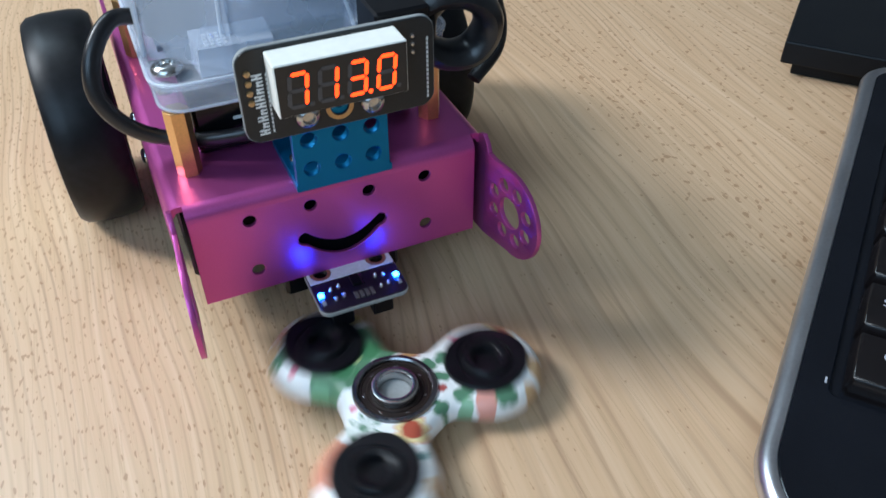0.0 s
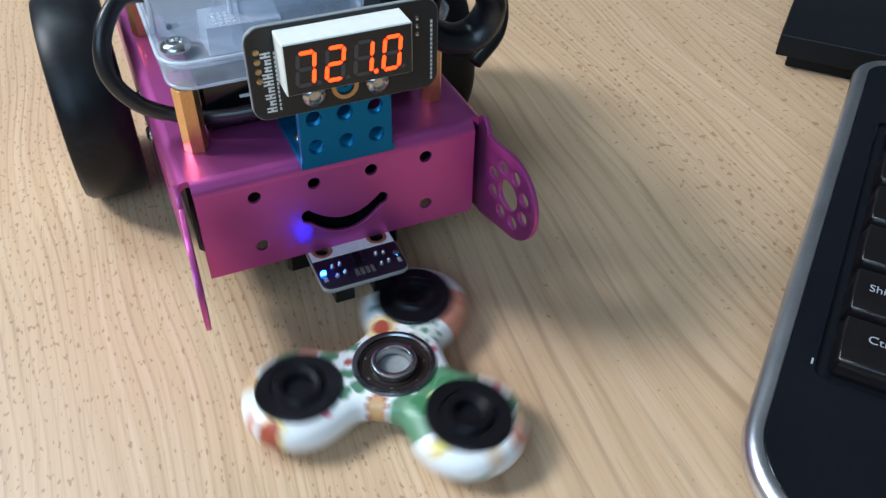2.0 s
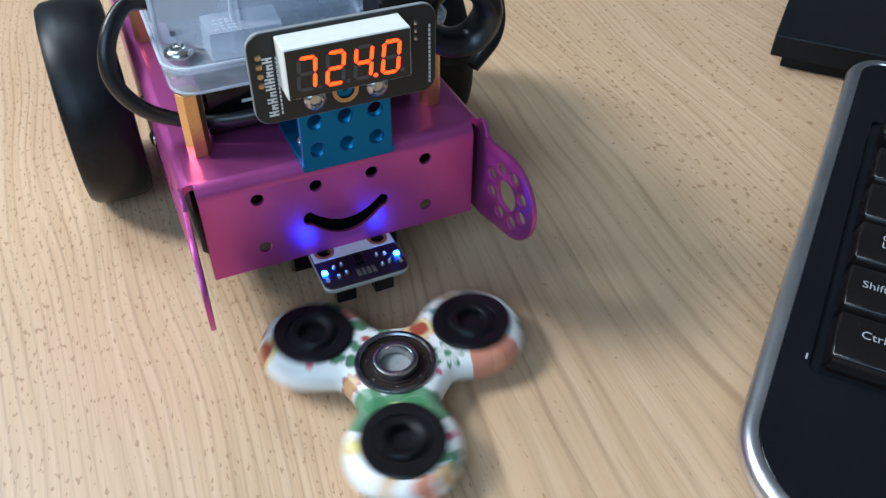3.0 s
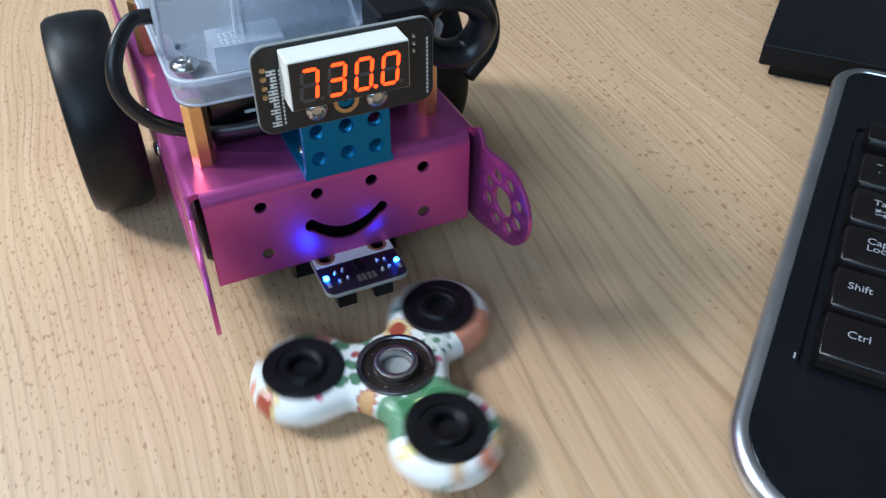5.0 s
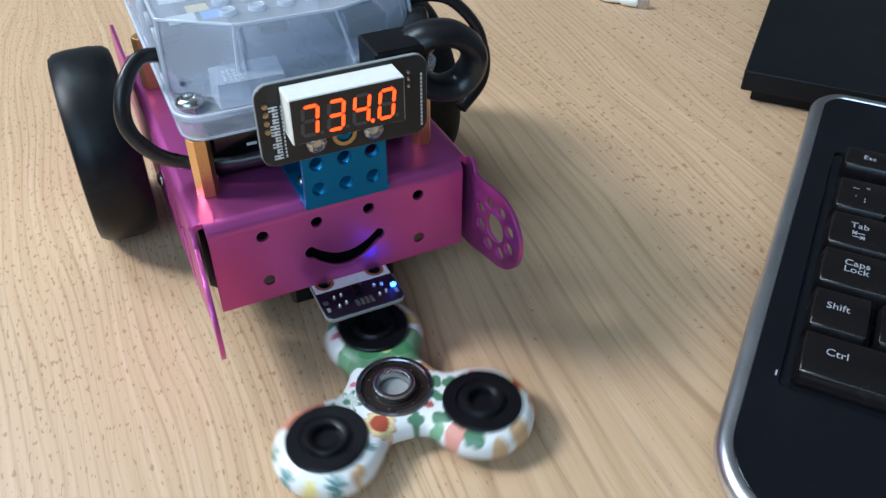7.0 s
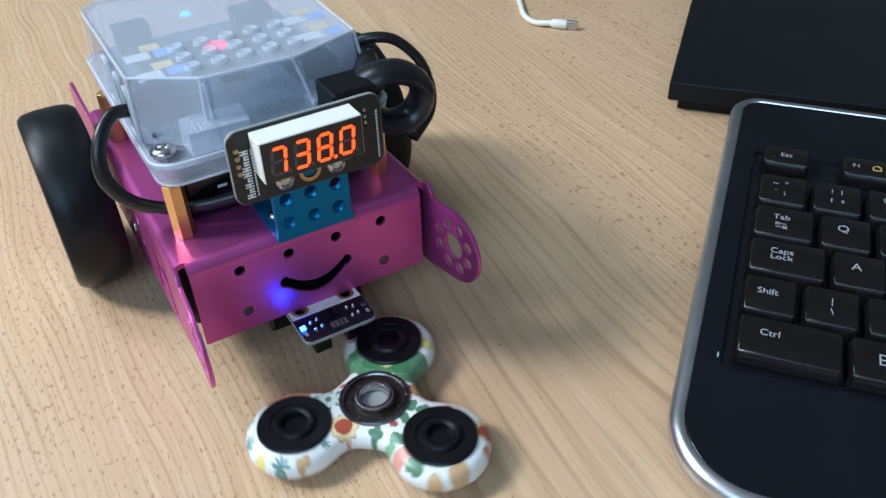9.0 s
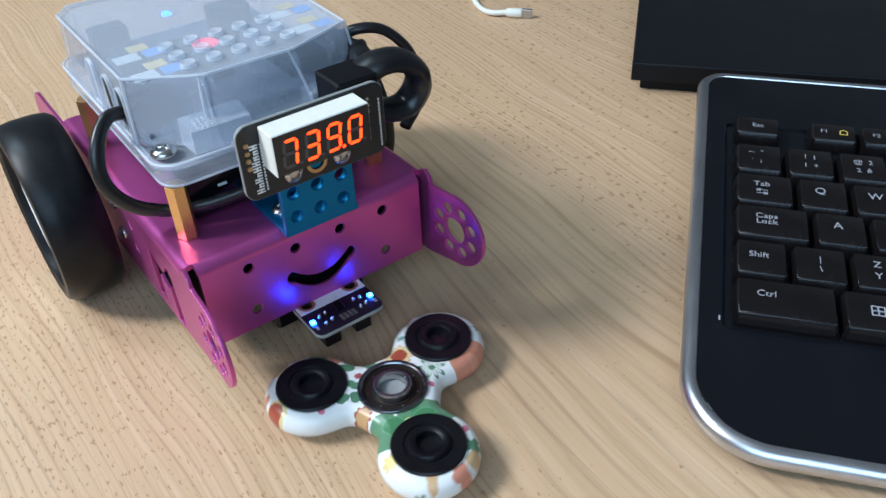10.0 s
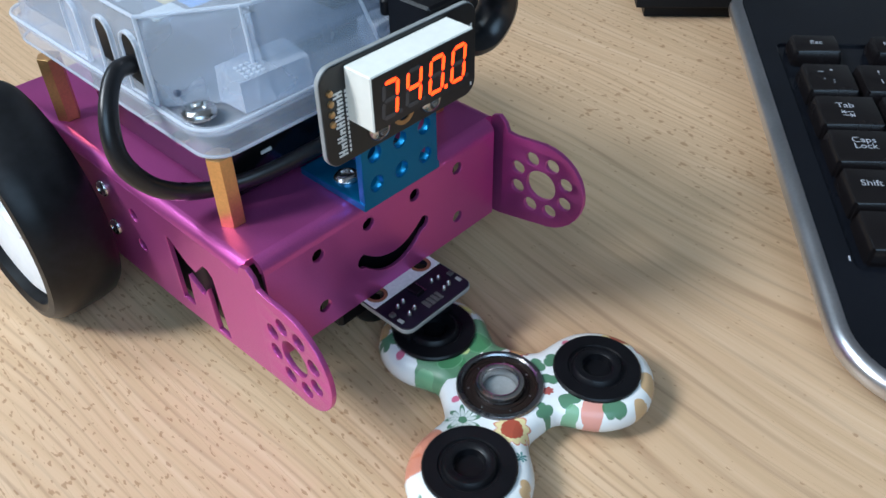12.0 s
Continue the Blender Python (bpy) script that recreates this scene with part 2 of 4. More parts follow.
def floral():
    m, nt, bsdf = nodes_of("floral_print_plastic")
    v = coords(nt, (1000, 1000, 1000))
    sep = nt.nodes.new("ShaderNodeSeparateXYZ")
    wob = nt.nodes.new("ShaderNodeTexNoise")
    wob.inputs["Scale"].default_value = 0.35
    nt.links.new(v, wob.inputs["Vector"])
    add = nt.nodes.new("ShaderNodeVectorMath")
    add.operation = "MULTIPLY_ADD"
    nt.links.new(wob.outputs["Color"], add.inputs[0])
    add.inputs[1].default_value = (0.8, 0.8, 0)
    nt.links.new(v, add.inputs[2])
    nt.links.new(add.outputs[0], sep.inputs[0])
    grp = flower_group()
    col = ramp(nt, noise_tex(nt, v, 0.12, 2), [(0.3, (0.74, 0.75, 0.74)), (0.7, (0.82, 0.83, 0.82))])

    def print_flower(col, cx, cy, r, petals, turn, depth, colour, weight=0.92):
        n = nt.nodes.new("ShaderNodeGroup")
        n.node_tree = grp
        nt.links.new(sep.outputs["X"], n.inputs["X"])
        nt.links.new(sep.outputs["Y"], n.inputs["Y"])
        for k, val in (("Cx", cx + 0.4), ("Cy", cy + 0.4), ("Radius", r), ("Petals", petals), ("Turn", turn), ("Depth", depth)):
            n.inputs[k].default_value = val
        return mix_colour(nt, math_node(nt, "MULTIPLY", n.outputs[0], weight), col, colour)

    def polar(a, r):
        return r * math.cos(radians(a)), r * math.sin(radians(a))

    GREEN, DARK, TERRA, RED, YEL, SAND, PINK = (0.055, 0.20, 0.085), (0.03, 0.13, 0.06), (0.62, 0.20, 0.11), (0.36, 0.03, 0.02), (0.72, 0.55, 0.22), (0.60, 0.36, 0.16), (0.62, 0.10, 0.2)
    LEAF, PALE, TEAL = (0.035, 0.17, 0.075), (0.16, 0.36, 0.20), (0.03, 0.20, 0.19)
    # the arm at 0 degrees carries the big green clover, outlined in pale green round a yellow eye
    for spec in (
        (24, 17.0, 7.2, 3, 0.4, 0.25, GREEN), (-28, 17.0, 7.2, 3, 1.2, 0.25, GREEN), (-2, 15.0, 7.0, 4, 0.3, 0.3, GREEN), (38, 19.5, 2.6, 3, 0, 0.2, PALE),
        (14, 15.6, 3.7, 3, 0, 0.1, PALE), (14, 15.6, 3.4, 3, 0, 0.1, GREEN), (-22, 15.4, 3.7, 3, 0, 0.1, PALE), (-22, 15.4, 3.4, 3, 0, 0.1, GREEN), (-5, 14.8, 1.5, 3, 0, 0, (0.55, 0.62, 0.26)),
        (26, 27.4, 1.2, 3, 0, 0, PINK), (20, 33.0, 3.0, 5, 0.4, 0.5, LEAF), (-25, 28.2, 2.8, 7, 0, 0.35, YEL), (-25, 28.2, 1.3, 5, 0, 0.2, (0.80, 0.70, 0.20)), (6, 38.0, 3.2, 5, 0.2, 0.35, TERRA), (-7, 37.0, 2.6, 2, 0.4, 0.5, SAND), (15, 36.0, 2.8, 2, 1.1, 0.5, SAND), (-14, 40, 2.4, 6, 0, 0.5, LEAF),
        # sunflower and outlined flower by the arm at 120 degrees
        (148, 13.6, 4.7, 12, 0, 0.22, TERRA), (148, 13.6, 4.3, 12, 0, 0.22, (0.76, 0.66, 0.34)), (148, 13.6, 2.7, 14, 0, 0.08, RED),
        (97, 14.2, 4.6, 9, 0, 0.78, LEAF), (97, 14.2, 3.5, 9, 0, 0.85, (0.72, 0.75, 0.72)), (97, 14.2, 1.2, 5, 0, 0.2, LEAF), (69, 11.9, 0.95, 3, 0, 0, PINK),
        (88, 25.0, 5.6, 3, 0.5, 0.22, TERRA), (92, 31.5, 5.0, 3, 1.2, 0.25, TERRA), (90, 28.0, 2.0, 3, 0.5, 0.2, (0.70, 0.30, 0.20)),
        (149, 21.5, 1.5, 7, 0, 0.9, TEAL), (147, 29.5, 2.2, 2, 0.8, 0.6, SAND), (140, 35.0, 2.9, 9, 0.2, 0.85, TEAL), (131, 38.5, 2.2, 6, 0, 0.4, (0.76, 0.62, 0.20)), (120, 40.0, 2.8, 9, 0, 0.85, TEAL), (108, 38.5, 2.6, 7, 0, 0.85, LEAF),
        # leaves, rose and red bloom by the arm at 240 degrees
        (-146, 17.6, 3.0, 2, 1.9, 0.52, LEAF), (-150, 23.4, 3.0, 4, 0.6, 0.12, (0.66, 0.26, 0.20)), (-146, 28.4, 3.0, 2, 2.2, 0.45, LEAF), (-158, 18.6, 2.6, 2, 1.4, 0.5, PALE),
        (-123, 12.6, 2.3, 2, 2.6, 0.5, LEAF), (-100, 15.6, 2.3, 2, 1.2, 0.5, LEAF), (-116, 16.8, 2.2, 2, 0.4, 0.5, LEAF), (-98, 11.9, 2.3, 2, 0.2, 0.5, LEAF),
        (-141, 12.0, 1.3, 7, 0, 0.3, RED), (-168, 13.0, 2.4, 4, 0.4, 0.4, LEAF), (-66, 13.4, 3.0, 10, 0, 0.25, RED), (-66, 13.4, 2.3, 8, 0, 0.15, SAND),
        (-93, 22.8, 1.0, 3, 0, 0, PINK), (-104, 35.6, 3.9, 10, 0, 0.2, (0.74, 0.58, 0.24)), (-104, 36.6, 3.0, 12, 0, 0.1, RED), (-113, 39.0, 1.6, 3, 0, 0.1, TERRA), (-130, 37.2, 3.2, 2, 0.9, 0.42, SAND), (-141, 35.8, 2.8, 2, 2.4, 0.42, SAND)):
        a, r, size, petals, turn, depth, colour = spec
        col = print_flower(col, *polar(a, r), size, petals, turn, depth, colour)
    nt.links.new(col, bsdf.inputs["Base Color"])
    bsdf.inputs["Roughness"].default_value = 0.3
    return m


M_WOOD = beech()
M_WALL = surface("wall_paint", (0.50, 0.50, 0.50), 0.8, grain=60, wear=2)
M_CEIL = surface("ceiling_paint", (0.60, 0.61, 0.62), 0.85, grain=60, wear=2)
M_FLOOR = surface("grey_floor", (0.22, 0.22, 0.22), 0.6, grain=60, wear=3)
M_PURPLE = surface("anodised_purple", (0.60, 0.108, 0.375), 0.34, 0.78, 0.07, 2600, 0.16, 40)
M_BLUE = surface("anodised_blue", (0.0, 0.16, 0.36), 0.36, 0.75, 0.06, 2600, 0.1, 60)
M_RUBBER = surface("tyre_rubber", (0.006, 0.0065, 0.008), 0.38, 0, 0.5, 420, 0.12, 55, spec=0.24)
M_HUB = surface("white_hub_plastic", (0.85, 0.87, 0.90), 0.45, 0, 0.05, 300, 0.2, 90)
M_BRASS = surface("brass", (0.82, 0.47, 0.20), 0.34, 0.9, 0.1, 1500, 0.05, 80)
M_STEEL = surface("bright_steel", (0.50, 0.50, 0.50), 0.24, 1.0, 0.08, 2000, 0.03, 200)
M_BLACKP = surface("black_plastic", (0.004, 0.004, 0.0055), 0.36, 0, 0.3, 1200, 0.05, 90, spec=0.28)
M_BOX = surface("glossy_black_plastic", (0.005, 0.005, 0.006), 0.16, 0, 0.3, 900, 0.04, 60, spec=0.6)
M_CABLE = surface("black_cable", (0.010, 0.010, 0.012), 0.32, 0, 0.3, 900, 0.05, 100)
M_PCB = surface("black_circuit_board", (0.012, 0.013, 0.014), 0.42, 0, 0.2, 1500, 0.05, 150)
M_PCBP = surface("purple_black_board", (0.007, 0.005, 0.013), 0.35, 0, 0.2, 1500, 0.05, 150)
M_EDGE = surface("board_edge", (0.26, 0.27, 0.27), 0.5)
M_SILK = surface("white_print", (0.72, 0.72, 0.70), 0.6)
M_LEGEND = surface("grey_legend", (0.36, 0.37, 0.41), 0.6)
M_LEGENDY = surface("yellow_legend", (0.75, 0.52, 0.10), 0.6)
M_WHITEP = surface("white_plastic", (0.78, 0.78, 0.72), 0.4, 0, 0.04, 500, 0.05, 60)
M_COPPER = surface("copper_pad", (0.55, 0.34, 0.16), 0.35, 0.8)
M_DFACE = surface("display_face", (0.018, 0.016, 0.016), 0.3)
M_DIM = surface("unlit_segment", (0.075, 0.07, 0.072), 0.4)
M_KEYB = surface("keyboard_black", (0.005, 0.006, 0.009), 0.2, 0, 0.25, 1500, 0.03, 40, spec=0.34)
M_KEY = surface("key_black", (0.0075, 0.006, 0.0065), 0.24, 0, 0.2, 1800, 0.06, 80, spec=0.35)
M_RIM = surface("chrome_rim", (0.62, 0.62, 0.65), 0.32, 1.0, 0.06, 900, 0.03, 40)
M_SLAB = surface("matt_black", (0.005, 0.006, 0.008), 0.42, 0, 0.2, 1800, 0.1, 30, spec=0.2)
M_FLORAL = floral()
M_CASE = frosted("frosted_case", (0.80, 0.86, 0.96), 0.71, 0.07)
M_TRAY = frosted("clear_tray", (0.80, 0.84, 0.92), 0.74, 0.06)
M_BEAD = frosted("polished_plastic_edge", (0.86, 0.90, 0.96), 0.58, 0.06)
M_DOME = frosted("clear_dome", (0.84, 0.88, 0.92), 0.68, 0.05)
M_BOARD = surface("case_board", (0.11, 0.13, 0.18), 0.5, 0, 0.3, 400, 0.1, 90)
M_YEL = surface("yellow_tape", (0.85, 0.60, 0.16), 0.6)
M_CYAN = surface("blue_tape", (0.07, 0.36, 0.80), 0.6)
M_CAGE = surface("brown_cage", (0.014, 0.007, 0.005), 0.5, 0.0, spec=0.3)
M_RACE = surface("dark_steel_race", (0.26, 0.26, 0.27), 0.27, 1.0, 0.1, 2000, 0.03, 200)
M_SEG = glow("lit_segment", (1.0, 0.045, 0.006), 4.6)
M_LEDB = glow("blue_led", (0.004, 0.075, 1.0), 170)
M_LEDC = glow("blue_case_light", (0.012, 0.12, 1.0), 8)
M_HALOR = glow("red_led_halo", (1.0, 0.06, 0.14), 0.8)


# ---- mesh helpers: all shapes are written in millimetres ----
MM = 0.001


def part(name, bm, material, parent=None, label="", smooth=False, m=None):
    me = bpy.data.meshes.new(name)
    if m is not None:
        bm.transform(m)
    bm.transform(Matrix.Scale(MM, 4))
    bmesh.ops.recalc_face_normals(bm, faces=bm.faces)
    bm.normal_update()
    for f in bm.faces:
        f.smooth = smooth and max(abs(c) for c in f.normal) < 0.9995
    if smooth:
        for e in bm.edges:
            e.smooth = len(e.link_faces) == 2 and e.calc_face_angle(0) < 0.7
    bm.to_mesh(me)
    bm.free()
    me.materials.append(material)
    ob = new(name, me)
    if parent is not None:
        ob.parent = parent
    if label:
        ob["label"] = label
    return ob


def thing(name, label, category, m=None, **more):
    ob = new(name)
    ob.empty_display_size = 0.01
    tagged(ob, label, category, **more)
    if m is not None:
        ob.matrix_world = m
    return ob


def box(bm, x0, x1, y0, y1, z0, z1, bevel=0.0, seg=1):
    g = bmesh.ops.create_cube(bm, size=1, matrix=Matrix.LocRotScale(((x0 + x1) / 2, (y0 + y1) / 2, (z0 + z1) / 2), None, (x1 - x0, y1 - y0, z1 - z0)))
    if bevel:
        edges = list({e for v in g["verts"] for e in v.link_edges})
        bmesh.ops.bevel(bm, geom=edges, offset=bevel, segments=seg, affect="EDGES", profile=0.5)
    return bm


def new_box(*a, **k):
    return box(bmesh.new(), *a, **k)


def lathe(bm, profile, seg=32, m=None):
    """Turns (radius, height) points about z."""
    rings = []
    for r, z in profile:
        rings.append([bm.verts.new((r * math.cos(2 * math.pi * i / seg), r * math.sin(2 * math.pi * i / seg), z)) for i in range(seg)])
    for a, b in zip(rings, rings[1:]):
        for i in range(seg):
            bm.faces.new((a[i], a[(i + 1) % seg], b[(i + 1) % seg], b[i]))
    for ring in (rings[0], rings[-1]):
        if profile[0] != profile[-1]:
            try:
                bm.faces.new(ring)
            except ValueError:
                pass
    if m is not None:
        bmesh.ops.transform(bm, matrix=m, verts=[v for r in rings for v in r])
    return bm


def new_lathe(*a, **k):
    return lathe(bmesh.new(), *a, **k)


def circle(cx, cy, r, n=20):
    return [(cx + r * math.cos(2 * math.pi * i / n), cy + r * math.sin(2 * math.pi * i / n)) for i in range(n)]


def rounded(x0, x1, y0, y1, r, n=6):
    out = []
    for cx, cy, a0 in ((x1 - r, y1 - r, 0), (x0 + r, y1 - r, 90), (x0 + r, y0 + r, 180), (x1 - r, y0 + r, 270)):
        for i in range(n + 1):
            a = radians(a0 + 90 * i / n)
            out.append((cx + r * math.cos(a), cy + r * math.sin(a)))
    return out


def plate(outlines, thick, bevel=0.25, m=None):
    """A flat plate of that thickness about z = 0, from a closed outline and the outlines of its holes."""
    cu = bpy.data.curves.new("plate", "CURVE")
    cu.dimensions, cu.fill_mode = "2D", "BOTH"
    cu.extrude, cu.bevel_depth, cu.bevel_resolution, cu.offset = thick / 2 - bevel, bevel, 1, -bevel
    for line in outlines:
        s = cu.splines.new("POLY")
        s.points.add(len(line) - 1)
        for p, (x, y) in zip(s.points, line):
            p.co = (x, y, 0, 1)
        s.use_cyclic_u = True
    ob = bpy.data.objects.new("plate", cu)
    me = bpy.data.meshes.new_from_object(ob)
    bm = bmesh.new()
    bm.from_mesh(me)
    bpy.data.objects.remove(ob)
    bpy.data.curves.remove(cu)
    bpy.data.meshes.remove(me)
    bmesh.ops.remove_doubles(bm, verts=bm.verts, dist=1e-4)
    if m is not None:
        bm.transform(m)
    return bm


def letters(text, size, m):
    cu = bpy.data.curves.new("letters", "FONT")
    cu.body, cu.size, cu.extrude, cu.align_x, cu.align_y, cu.resolution_u = text, size, 0.02, "CENTER", "CENTER", 3
    cu.space_line = 0.8
    ob = bpy.data.objects.new("letters", cu)
    me = bpy.data.meshes.new_from_object(ob)
    bm = bmesh.new()
    bm.from_mesh(me)
    bpy.data.objects.remove(ob)
    bpy.data.curves.remove(cu)
    bpy.data.meshes.remove(me)
    bm.transform(m)
    return bm


def merge(bm, other, m=None):
    if m is not None:
        other.transform(m)
    me = bpy.data.meshes.new("tmp")
    other.to_mesh(me)
    other.free()
    bm.from_mesh(me)
    bpy.data.meshes.remove(me)
    return bm


def spline(points, per=8):
    pts = [Vector(p) for p in points]
    pts = [2 * pts[0] - pts[1]] + pts + [2 * pts[-1] - pts[-2]]
    out = []
    for a, b, c, d in zip(pts, pts[1:], pts[2:], pts[3:]):
        for i in range(per):
            t = i / per
            out.append(0.5 * (2 * b + (c - a) * t + (2 * a - 5 * b + 4 * c - d) * t * t + (3 * b - a - 3 * c + d) * t ** 3))
    out.append(pts[-2])
    return out


def tube(points, r, flat=1.0, per=8, seg=12, up=(0, 0, 1)):
    """A cable along a smooth line; flat: its thickness along up over its width."""
    bm = bmesh.new()
    line = spline(points, per)
    rings = []
    for i, p in enumerate(line):
        t = (line[min(i + 1, len(line) - 1)] - line[max(i - 1, 0)]).normalized()
        side = t.cross(Vector(up))
        side = side.normalized() if side.length > 1e-3 else Vector((1, 0, 0))
        nrm = side.cross(t).normalized()
        rings.append([bm.verts.new(p + side * r * math.cos(2 * math.pi * k / seg) + nrm * r * flat * math.sin(2 * math.pi * k / seg)) for k in range(seg)])
    for a, b in zip(rings, rings[1:]):
        for k in range(seg):
            bm.faces.new((a[k], a[(k + 1) % seg], b[(k + 1) % seg], b[k]))
    bm.faces.new(rings[0])
    bm.faces.new(rings[-1])
    return bm


def facing(axis):
    """Turns the xy plane so that its normal looks along -y ("front") or -x ("left"); x stays across, y goes up."""
    if axis == "front":
        return Matrix(((1, 0, 0, 0), (0, 0, -1, 0), (0, 1, 0, 0), (0, 0, 0, 1)))
    return Matrix(((0, 0, 1, 0), (1, 0, 0, 0), (0, 1, 0, 0), (0, 0, 0, 1)))


T = Matrix.Translation

# ---- the room and the desk ----
def room():
    part_list = (("floor", (-2300, 2300, -2300, 2300, -790, -740), M_FLOOR), ("ceiling", (-2300, 2300, -2300, 2300, 1750, 1800), M_CEIL),
                 ("wall_north", (-2300, 2300, 2300, 2400, -740, 1750), M_WALL), ("wall_south", (-2300, 2300, -2400, -2300, -740, 1750), M_WALL),
                 ("wall_east", (2300, 2400, -2300, 2300, -740, 1750), M_WALL), ("wall_west", (-2400, -2300, -2300, 2300, -740, 1750), M_WALL))
    for name, b, mat in part_list:
        tagged(part(name, new_box(*b), mat), "plain painted surface closing the room", name.split("_")[0], kind="structure")


def desk():
    d = thing("desk", "light beech desk with brown flecks and satin finish", "desk")
    part("desktop", new_box(-700, 800, -420, 520, -26, 0, bevel=2, seg=2), M_WOOD, d)
    for x in (-660, 730):
        for y in (-380, 450):
            part("leg", new_box(x, x + 45, y, y + 45, -740, -26, bevel=2), M_SLAB, d)


room()
desk()

# ---- the robot car ----
ROBOT = thing("robot_car", "small purple metal robot car with digital counter display", "robot", pose(0, 0, 0, 0, 0, 2.5))


def bend(bm, along, x0, x1, c, r, a0, a1, t=1.8, n=6):
    """A rounded fold of sheet metal: a quarter ring from angle a0 to a1, drawn along x ("x") or y ("y")."""
    prev = None
    for i in range(n + 1):
        a = radians(a0 + (a1 - a0) * i / n)
        ring = []
        for rad in (r, r - t):
            u, w = c[0] + rad * math.cos(a), c[1] + rad * math.sin(a)
            for s in (x0, x1):
                ring.append(bm.verts.new((s, u, w) if along == "x" else (u, s, w)))
        if prev:
            bm.faces.new((prev[0], prev[1], ring[1], ring[0]))
            bm.faces.new((prev[2], prev[3], ring[3], ring[2]))
            bm.faces.new((prev[0], prev[2], ring[2], ring[0]))
            bm.faces.new((prev[1], prev[3], ring[3], ring[1]))
        prev = ring


def smile():
    """The slot's outline: two arcs with rounded ends."""
    up = [(-10.4 + 20.8 * i / 16, 36.0 - 5.2 * (1 - ((i - 8) / 8) ** 2)) for i in range(17)]
    low = [(-10.2 + 20.4 * i / 16, 31.6 - 5.6 * (1 - ((i - 8) / 8) ** 2)) for i in range(16, -1, -1)]
    right = [(10.3 + 2.2 * math.cos(radians(a)), 33.8 + 2.2 * math.sin(radians(a))) for a in (60, 35, 10, -15, -40, -65)]
    return up + right + low + [(-x, z) for x, z in reversed(right)]


def chassis():
    bm = bmesh.new()
    holes = [circle(x, 44.3, 1.75, 16) for x in (-24, -8, 8, 24)] + [circle(x, 28, 1.75, 16) for x in (-24, 24)]
    face = [(-39, 21), (39, 21), (39, 48), (-39, 48)]
    front = plate([face, smile()] + holes, 1.2, 0.2, T((0, 0.6, 0)) @ facing("front"))
    top = [(-40, 3.5), (40, 3.5), (40, 118), (-40, 118)]
    merge(bm, plate([top] + [circle(x, 96, 2, 12) for x in (-16, 0, 16)], 1.8, 0.1), T((0, 0, 50.6)))
    bend(bm, "x", -39, 39, (3.6, 47.9), 3.6, 180, 90)
    for s in (-1, 1):
        bend(bm, "y", 3.5, 118, (39.9 * s, 48.4), 3.1, 0 if s > 0 else 180, 90)
    # side cheeks with round ears fore and aft
    ear = [(-13.8 + 13.4 * math.cos(radians(a)), 35.0 + 13.4 * math.sin(radians(a))) for a in range(270, 89, -12)]
    aft = [(150 + 13.4 * math.cos(radians(a)), 36.5 + 13.4 * math.sin(radians(a))) for a in range(90, -91, -12)]
    side = [(104, 15), (40, 17), (0, 19.5)] + ear + [(-5, 47.8), (-2.5, 48.2), (-1.6, 50.6), (0.6, 52.4), (3.0, 51.6), (4.2, 48.9), (118, 48.9), (122, 49.9)] + aft + [(112, 15)]
    m_cut = [(36.2, 42.0), (34.8, 42.0), (28.8, 37.6), (25.2, 36.4), (20.6, 41.2), (18.6, 41.2), (17.0, 39.6), (15.2, 20.2), (16.2, 19.8), (20.4, 20.0), (21.4, 33.0), (23.0, 30.2), (24.6, 29.8), (29.6, 33.0), (30.2, 22.2), (31.4, 21.6), (35.6, 21.8)]
    ring = [circle(-13.8, 35.0, 4.7, 24)] + [circle(-13.8 + 8.2 * math.cos(radians(a)), 35.0 + 8.2 * math.sin(radians(a)), 2.15, 14) for a in range(22, 382, 45)]
    pins = [circle(y, z, 2.0, 12) for y, z in ((52, 40), (52, 30))]
    for s in (-1, 1):
        cheek = plate([side, m_cut] + ring + pins, 1.3, 0.12)
        cheek.transform(T((42.35 * s, 0, 0)) @ facing("left"))
        # the ears splay out a little
        bmesh.ops.bisect_plane(cheek, geom=cheek.verts[:] + cheek.edges[:] + cheek.faces[:], plane_co=(0, -1, 0), plane_no=(0, 1, 0))
        for v in cheek.verts:
            v.co.x += s * (0.10 if s > 0 else 0.06) * max(0.0, -1 - v.co.y)
        part("side_plate", cheek, M_PURPLE, ROBOT, "purple side plate with round perforated ears", smooth=True)
    part("front_panel", front, M_PURPLE, ROBOT, "anodised purple front with smiling slot", smooth=True)
    part("top_panel", bm, M_PURPLE, ROBOT, "anodised purple sheet metal top with rounded folds", smooth=True)


chassis()


def wheel():
    w = thing("wheel", "", "")
    for k in ("label", "category"):
        if k in w:
            del w[k]
    w.parent = ROBOT
    tyre = [(26.4, -7.4), (28.0, -8.2), (30.0, -7.9), (31.4, -6.4), (32.0, -3), (32.0, 3), (31.4, 6.4), (30.0, 7.9), (28.0, 8.2), (26.4, 7.4), (25.9, 4), (25.9, -4), (26.4, -7.4)]
    part("tyre", new_lathe([(a * 1.05, b * 1.25) for a, b in tyre], 64), M_RUBBER, w, "smooth black rubber tyre", smooth=True)
    hub = [(25.9, -3.5), (25.9, 4.0), (25.0, 6.4), (23.8, 7.0), (9, 4.8), (8, 5.6), (4, 5.6), (3.4, 4.0), (0.5, 4.0), (0.5, -3.5)]
    bm = new_lathe([(a * 1.05, b) for a, b in hub], 48)
    part("hub", bm, M_HUB, w, "white plastic hub", smooth=True)
    return w


